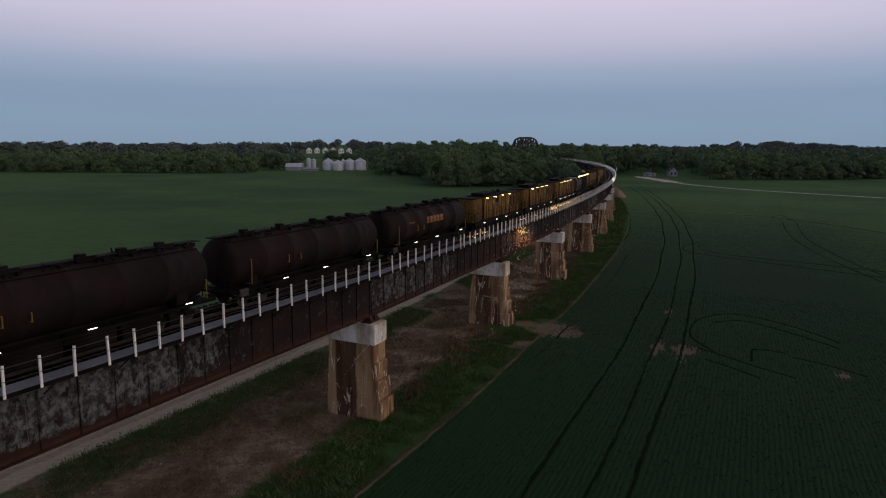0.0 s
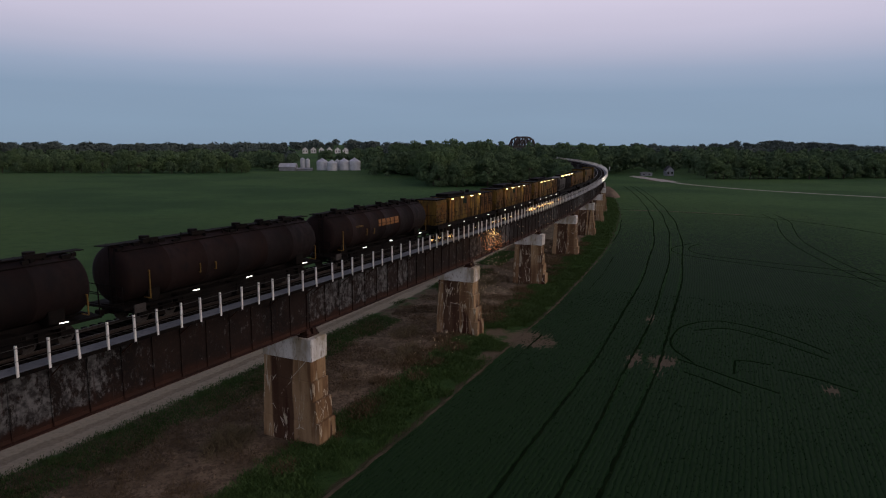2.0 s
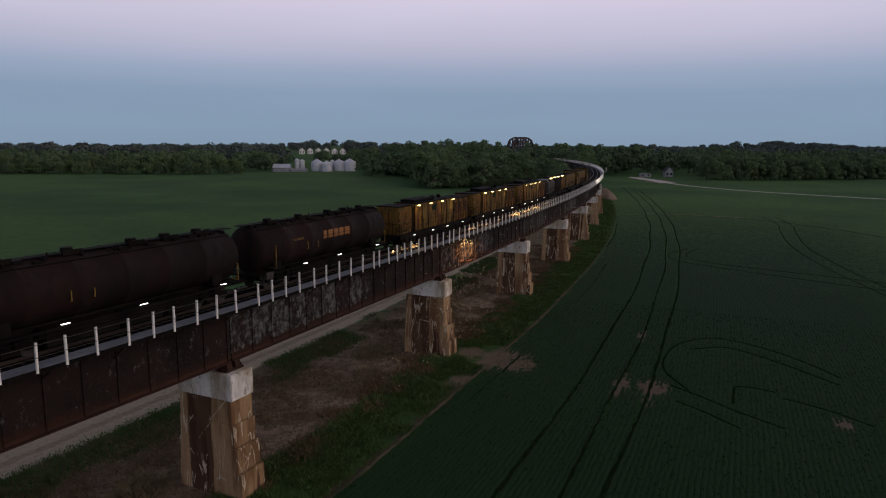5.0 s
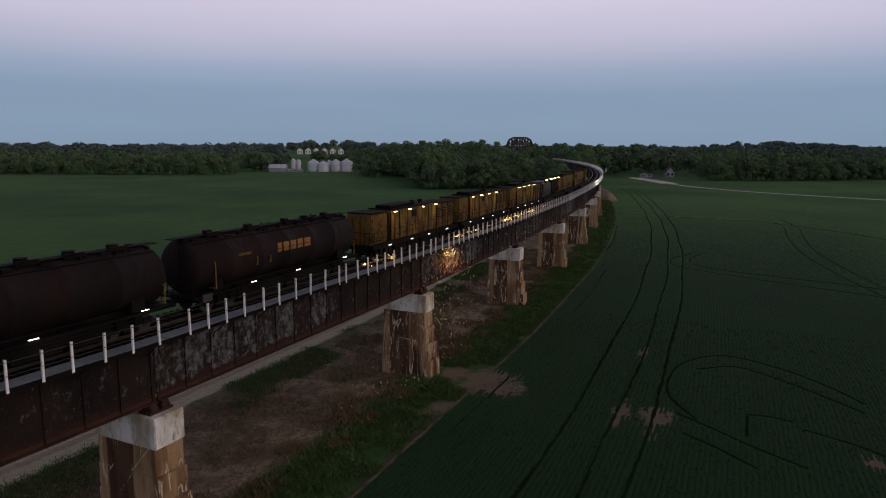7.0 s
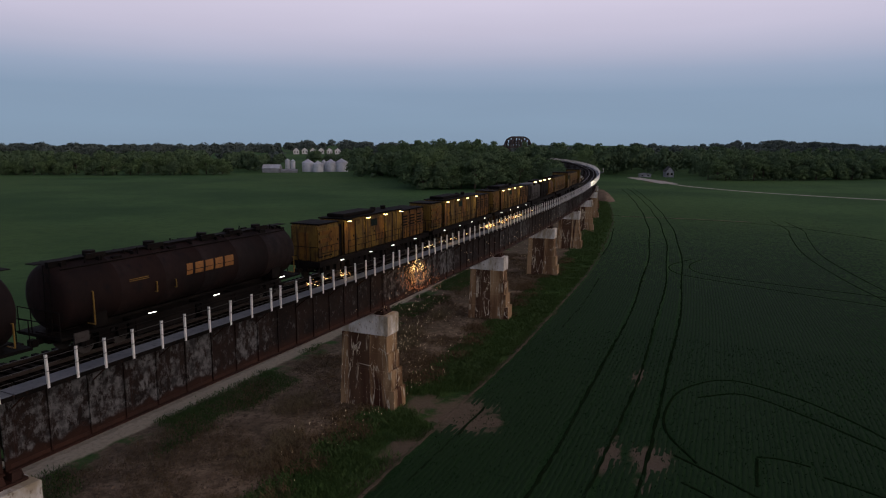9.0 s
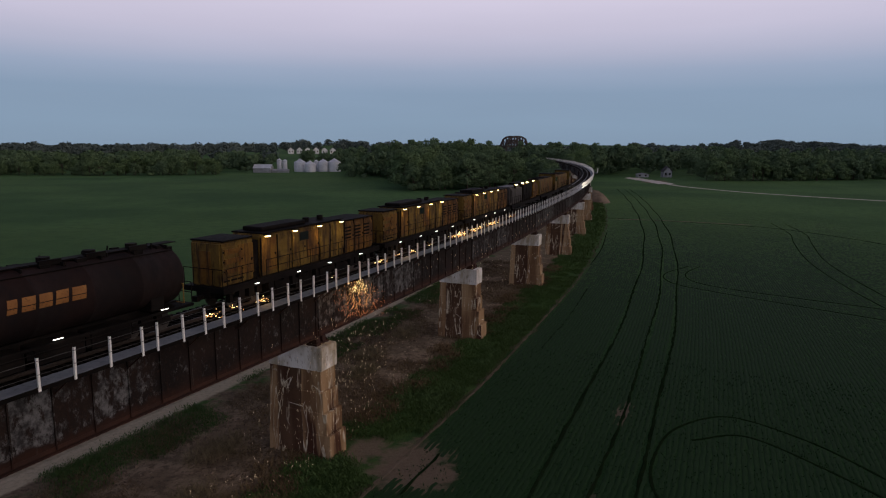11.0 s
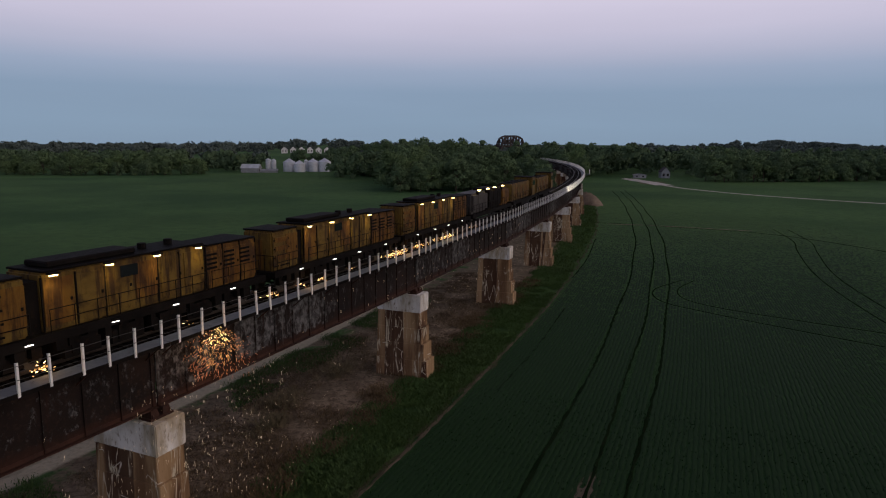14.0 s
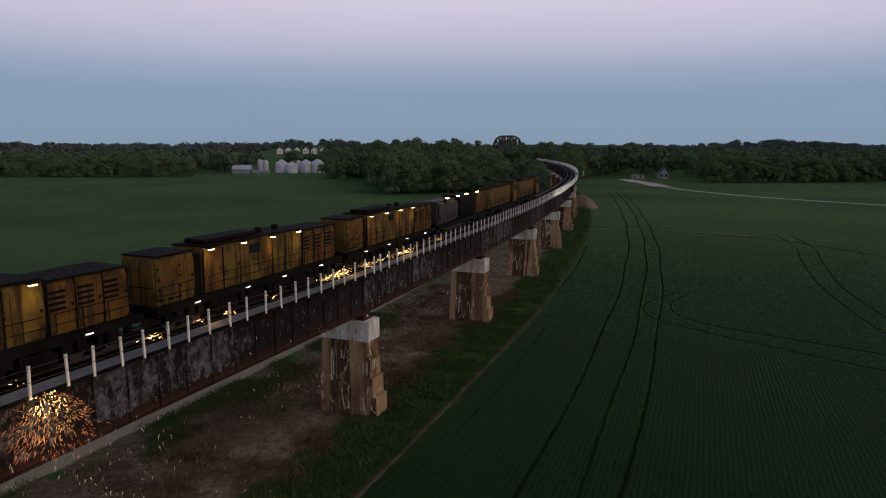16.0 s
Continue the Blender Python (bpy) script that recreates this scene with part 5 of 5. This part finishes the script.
# soybean rows parallel to the track: low leafy ridges, flattened along every wheel track
def crop_rows():
    r = np.random.default_rng(51)
    out = []
    S = np.arange(-18.0, 215.0, 0.55)
    ruts = [(x, y) for pts in TURNS for x, y in bend(pts, 30)]
    rut = np.array(ruts)
    bare_spots = ((39.6, 62.4, 2.0), (37.3, 63.8, 1.2), (46.5, 77.8, 0.8), (50.5, 52.3, 0.8), (28.4, 72.2, 2.9), (29.4, 70.2, 2.0))
    n = 8.1
    while n < 72:
        if min(abs(n - q) for q in (16.6, 20.1, 22.7)) > 0.2:
            a = A0 + S / R
            m = n + r.normal(0, 0.04, len(S))
            cx, cy = CX + (R + m) * np.cos(a), CY + (R + m) * np.sin(a)
            fade = np.clip(1.15 - np.maximum((S - 60) / 150, (n - 40) / 34), 0.25, 1.0)
            tall = (0.026 + 0.014 * r.random(len(S))) * fade
            for x, y, q in bare_spots:
                tall *= np.clip(((cx - x) ** 2 + (cy - y) ** 2) / (q * q) - 0.6 + r.normal(0, 0.3, len(S)), 0, 1)
            near = np.full(len(S), 9.0)
            for i in range(0, len(rut), 400):
                seg = rut[i:i + 400]
                near = np.minimum(near, np.sqrt(((cx[:, None] - seg[None, :, 0]) ** 2 + (cy[:, None] - seg[None, :, 1]) ** 2).min(1)))
            tall *= np.clip((near - 0.25) * 4, 0, 1)
            ux, uy = np.cos(a), np.sin(a)
            half = 0.18 + 0.025 * r.random(len(S))
            rows = []
            for k, h in ((-1.0, -0.02), (-0.55, 0.8), (0.1, 1.0), (0.6, 0.75), (1.0, -0.02)):
                jig = r.normal(0, 0.014, len(S))
                rows.append(np.stack([cx + ux * (half * k + jig), cy + uy * (half * k + jig), np.where(h < 0, -0.02, tall * h * (1 + r.normal(0, 0.12, len(S))))], 1))
            keep = (tall[:-1] > 0.006) | (tall[1:] > 0.006)
            keep &= r.random(len(S) - 1) < np.clip(np.minimum((212 - S[:-1]) / 130, (74 - n) / 36), 0, 1)
            for p, q in zip(rows, rows[1:]):
                out.append(np.stack([p[:-1], p[1:], q[1:], q[:-1]], 1)[keep])
        n += 0.38
    return np.concatenate(out)


tagged(new("soybean_crop", quads("soybean_crop", crop_rows(), M_CROP)), "rows of young dark green soybean plants", "vegetation", kind="stuff")
sprigs = scatter(9000, -18, 60, 8.0, 46, 53, 0.12)
tufts("soybean_leaves", "loose upright soybean leaves along the rows", M_CROP, sprigs, 2, 0.14, 0.1, 54, 0.8, 0.2)


# ---- farmstead and distance ----
def build_bin(x, y, r, h):
    b = thing("grain_bin", "galvanised steel grain bin with a conical roof", "grain bin", "grain bins", "", Matrix.Translation((x, y, float(ground_z(x, y)))))
    bm = bmesh.new()
    prof = [(-0.2, r)]
    for i in range(8):
        prof += [(h * i / 8 + 0.05, r), (h * (i + 0.5) / 8, r + 0.05)]
    lathe_z(bm, prof + [(h, r)], 28)
    part("wall", bm, M_BIN, b)
    bm = bmesh.new()
    lathe_z(bm, [(h + 0.002, r + 0.15), (h + 0.06, r + 0.15), (h + r * 0.55, 0.5), (h + r * 0.55 + 0.35, 0.45)], 28)
    part("roof", bm, M_BIN, b)


for x, r, h, dy in ((10.0, 4.6, 7.2, 0), (17.8, 4.2, 6.2, -8), (27.8, 4.2, 7.4, 0), (36.5, 5.0, 7.4, 0)):
    build_bin(x, 560 + dy, r, h)
for x, r, h in ((-6.0, 1.9, 8.8), (-1.9, 1.9, 8.2), (22.4, 1.5, 8.0), (24.6, 1.3, 7.0)):
    build_bin(x, 566, r, h)


def build_house(x, y, w, d, h, roof, label, name="house", turn=0.0, siding=None, cover=None):
    b = thing(name, label, name.replace("_", " "), "far houses", "", Matrix.Translation((x, y, float(ground_z(x, y)))) @ Matrix.Rotation(turn, 4, "Z"))
    bm = bmesh.new()
    box(bm, -w / 2, w / 2, -d / 2, d / 2, -0.6, h)
    vs = [bm.verts.new(p) for p in ((-w / 2, -d / 2, h), (w / 2, -d / 2, h), (0, -d / 2, h + roof), (-w / 2, d / 2, h), (w / 2, d / 2, h), (0, d / 2, h + roof))]
    bm.faces.new(vs[:3]), bm.faces.new(vs[5:2:-1])
    bm.faces.new((vs[0], vs[2], vs[5], vs[3])), bm.faces.new((vs[1], vs[4], vs[5], vs[2]))
    part("wall", bm, siding or M_SIDING, b)
    bm = bmesh.new()
    for k in (-1, 1):
        p = [Vector(q) for q in ((k * (w / 2 + 0.4), -d / 2 - 0.3, h - 0.25), (k * (w / 2 + 0.4), d / 2 + 0.3, h - 0.25), (0, d / 2 + 0.3, h + roof + 0.08), (0, -d / 2 - 0.3, h + roof + 0.08))]
        lo, hi = [bm.verts.new(v) for v in p], [bm.verts.new(v + Vector((0, 0, 0.25))) for v in p]
        bm.faces.new(lo), bm.faces.new(hi[::-1])
        for i in range(4):
            bm.faces.new((lo[i], lo[(i + 1) % 4], hi[(i + 1) % 4], hi[i]))
    part("roof", bm, cover or M_ROOF, b)
    for k in (-0.25, 0.25):
        boxed("window", (k * w - 0.6, k * w + 0.6, -d / 2 - 0.05, -d / 2 - 0.01, h * 0.35, h * 0.75), M_GLASS, b)


for i in range(6):
    build_house(-9 + 10.6 * i, 905 + 3 * (i % 2), 7.2, 10, 5.0, 3.0, "far white gabled house on the rise")
build_house(-17, 548, 8, 13, 3.4, 2.4, "low farm shed with a pale metal roof", "farm_shed", 1.35, M_SHED, M_BIN)
build_house(-4, 546, 5, 12, 1.6, 0.7, "long low grey farm shed beside the bins", "farm_shed", 1.5, M_SHED, M_SHED)
build_house(261, 452, 5.5, 9, 4.0, 3.0, "small dull grey house among trees", "house", -0.3, M_SHED)
build_house(243, 452, 8.0, 4, 2.2, 0.4, "low grey farm trailer", "farm_shed", -0.3, M_SHED, M_SHED)
build_house(-235, 700, 22, 12, 5, 3, "far pale roofed farm building", "farm_shed", 1.3, M_BIN)
build_house(700, 1100, 26, 14, 10, 5, "far pale building above the trees", "farm_shed", 0.8)


def build_truss():
    """The far truss span of the river bridge, seen above the trees."""
    t = thing("truss_bridge", "dark steel truss bridge beyond the woods", "bridge", "", "structure", Matrix.Translation((232, 718, float(ground_z(232, 718)))) @ Matrix.Rotation(0.5, 4, "Z"))
    deck, L = 19.6, 34.0
    for y in (-4, 4):
        bm = bmesh.new()
        tops = []
        for i in range(9):
            x = -L / 2 + L * i / 8
            z = deck + (0 if i in (0, 8) else 7.5 if i in (1, 7) else 9.4 if i in (2, 6) else 10.4)
            tops.append((x, y, z))
        for a, b in zip(tops, tops[1:]):
            rod(bm, a, b, 1.1, 4)
        for i in range(1, 8):
            rod(bm, tops[i], (tops[i][0], y, deck), 0.75, 4)
            rod(bm, tops[i], (tops[i + (1 if i < 4 else -1)][0], y, deck), 0.45, 4)
        rod(bm, (-L / 2, y, deck), (L / 2, y, deck), 0.6, 4)
        part("truss", bm, M_TRUSS, t)
    bm = bmesh.new()
    box(bm, -L / 2, L / 2, -4, 4, deck - 1.0, deck)
    part("deck", bm, M_TRUSS, t)
    for x in (-L / 2, L / 2):
        boxed("pier", (x - 1.5, x + 1.5, -4.5, 4.5, -0.5, deck - 1.004), M_TRUSS, t)


build_truss()
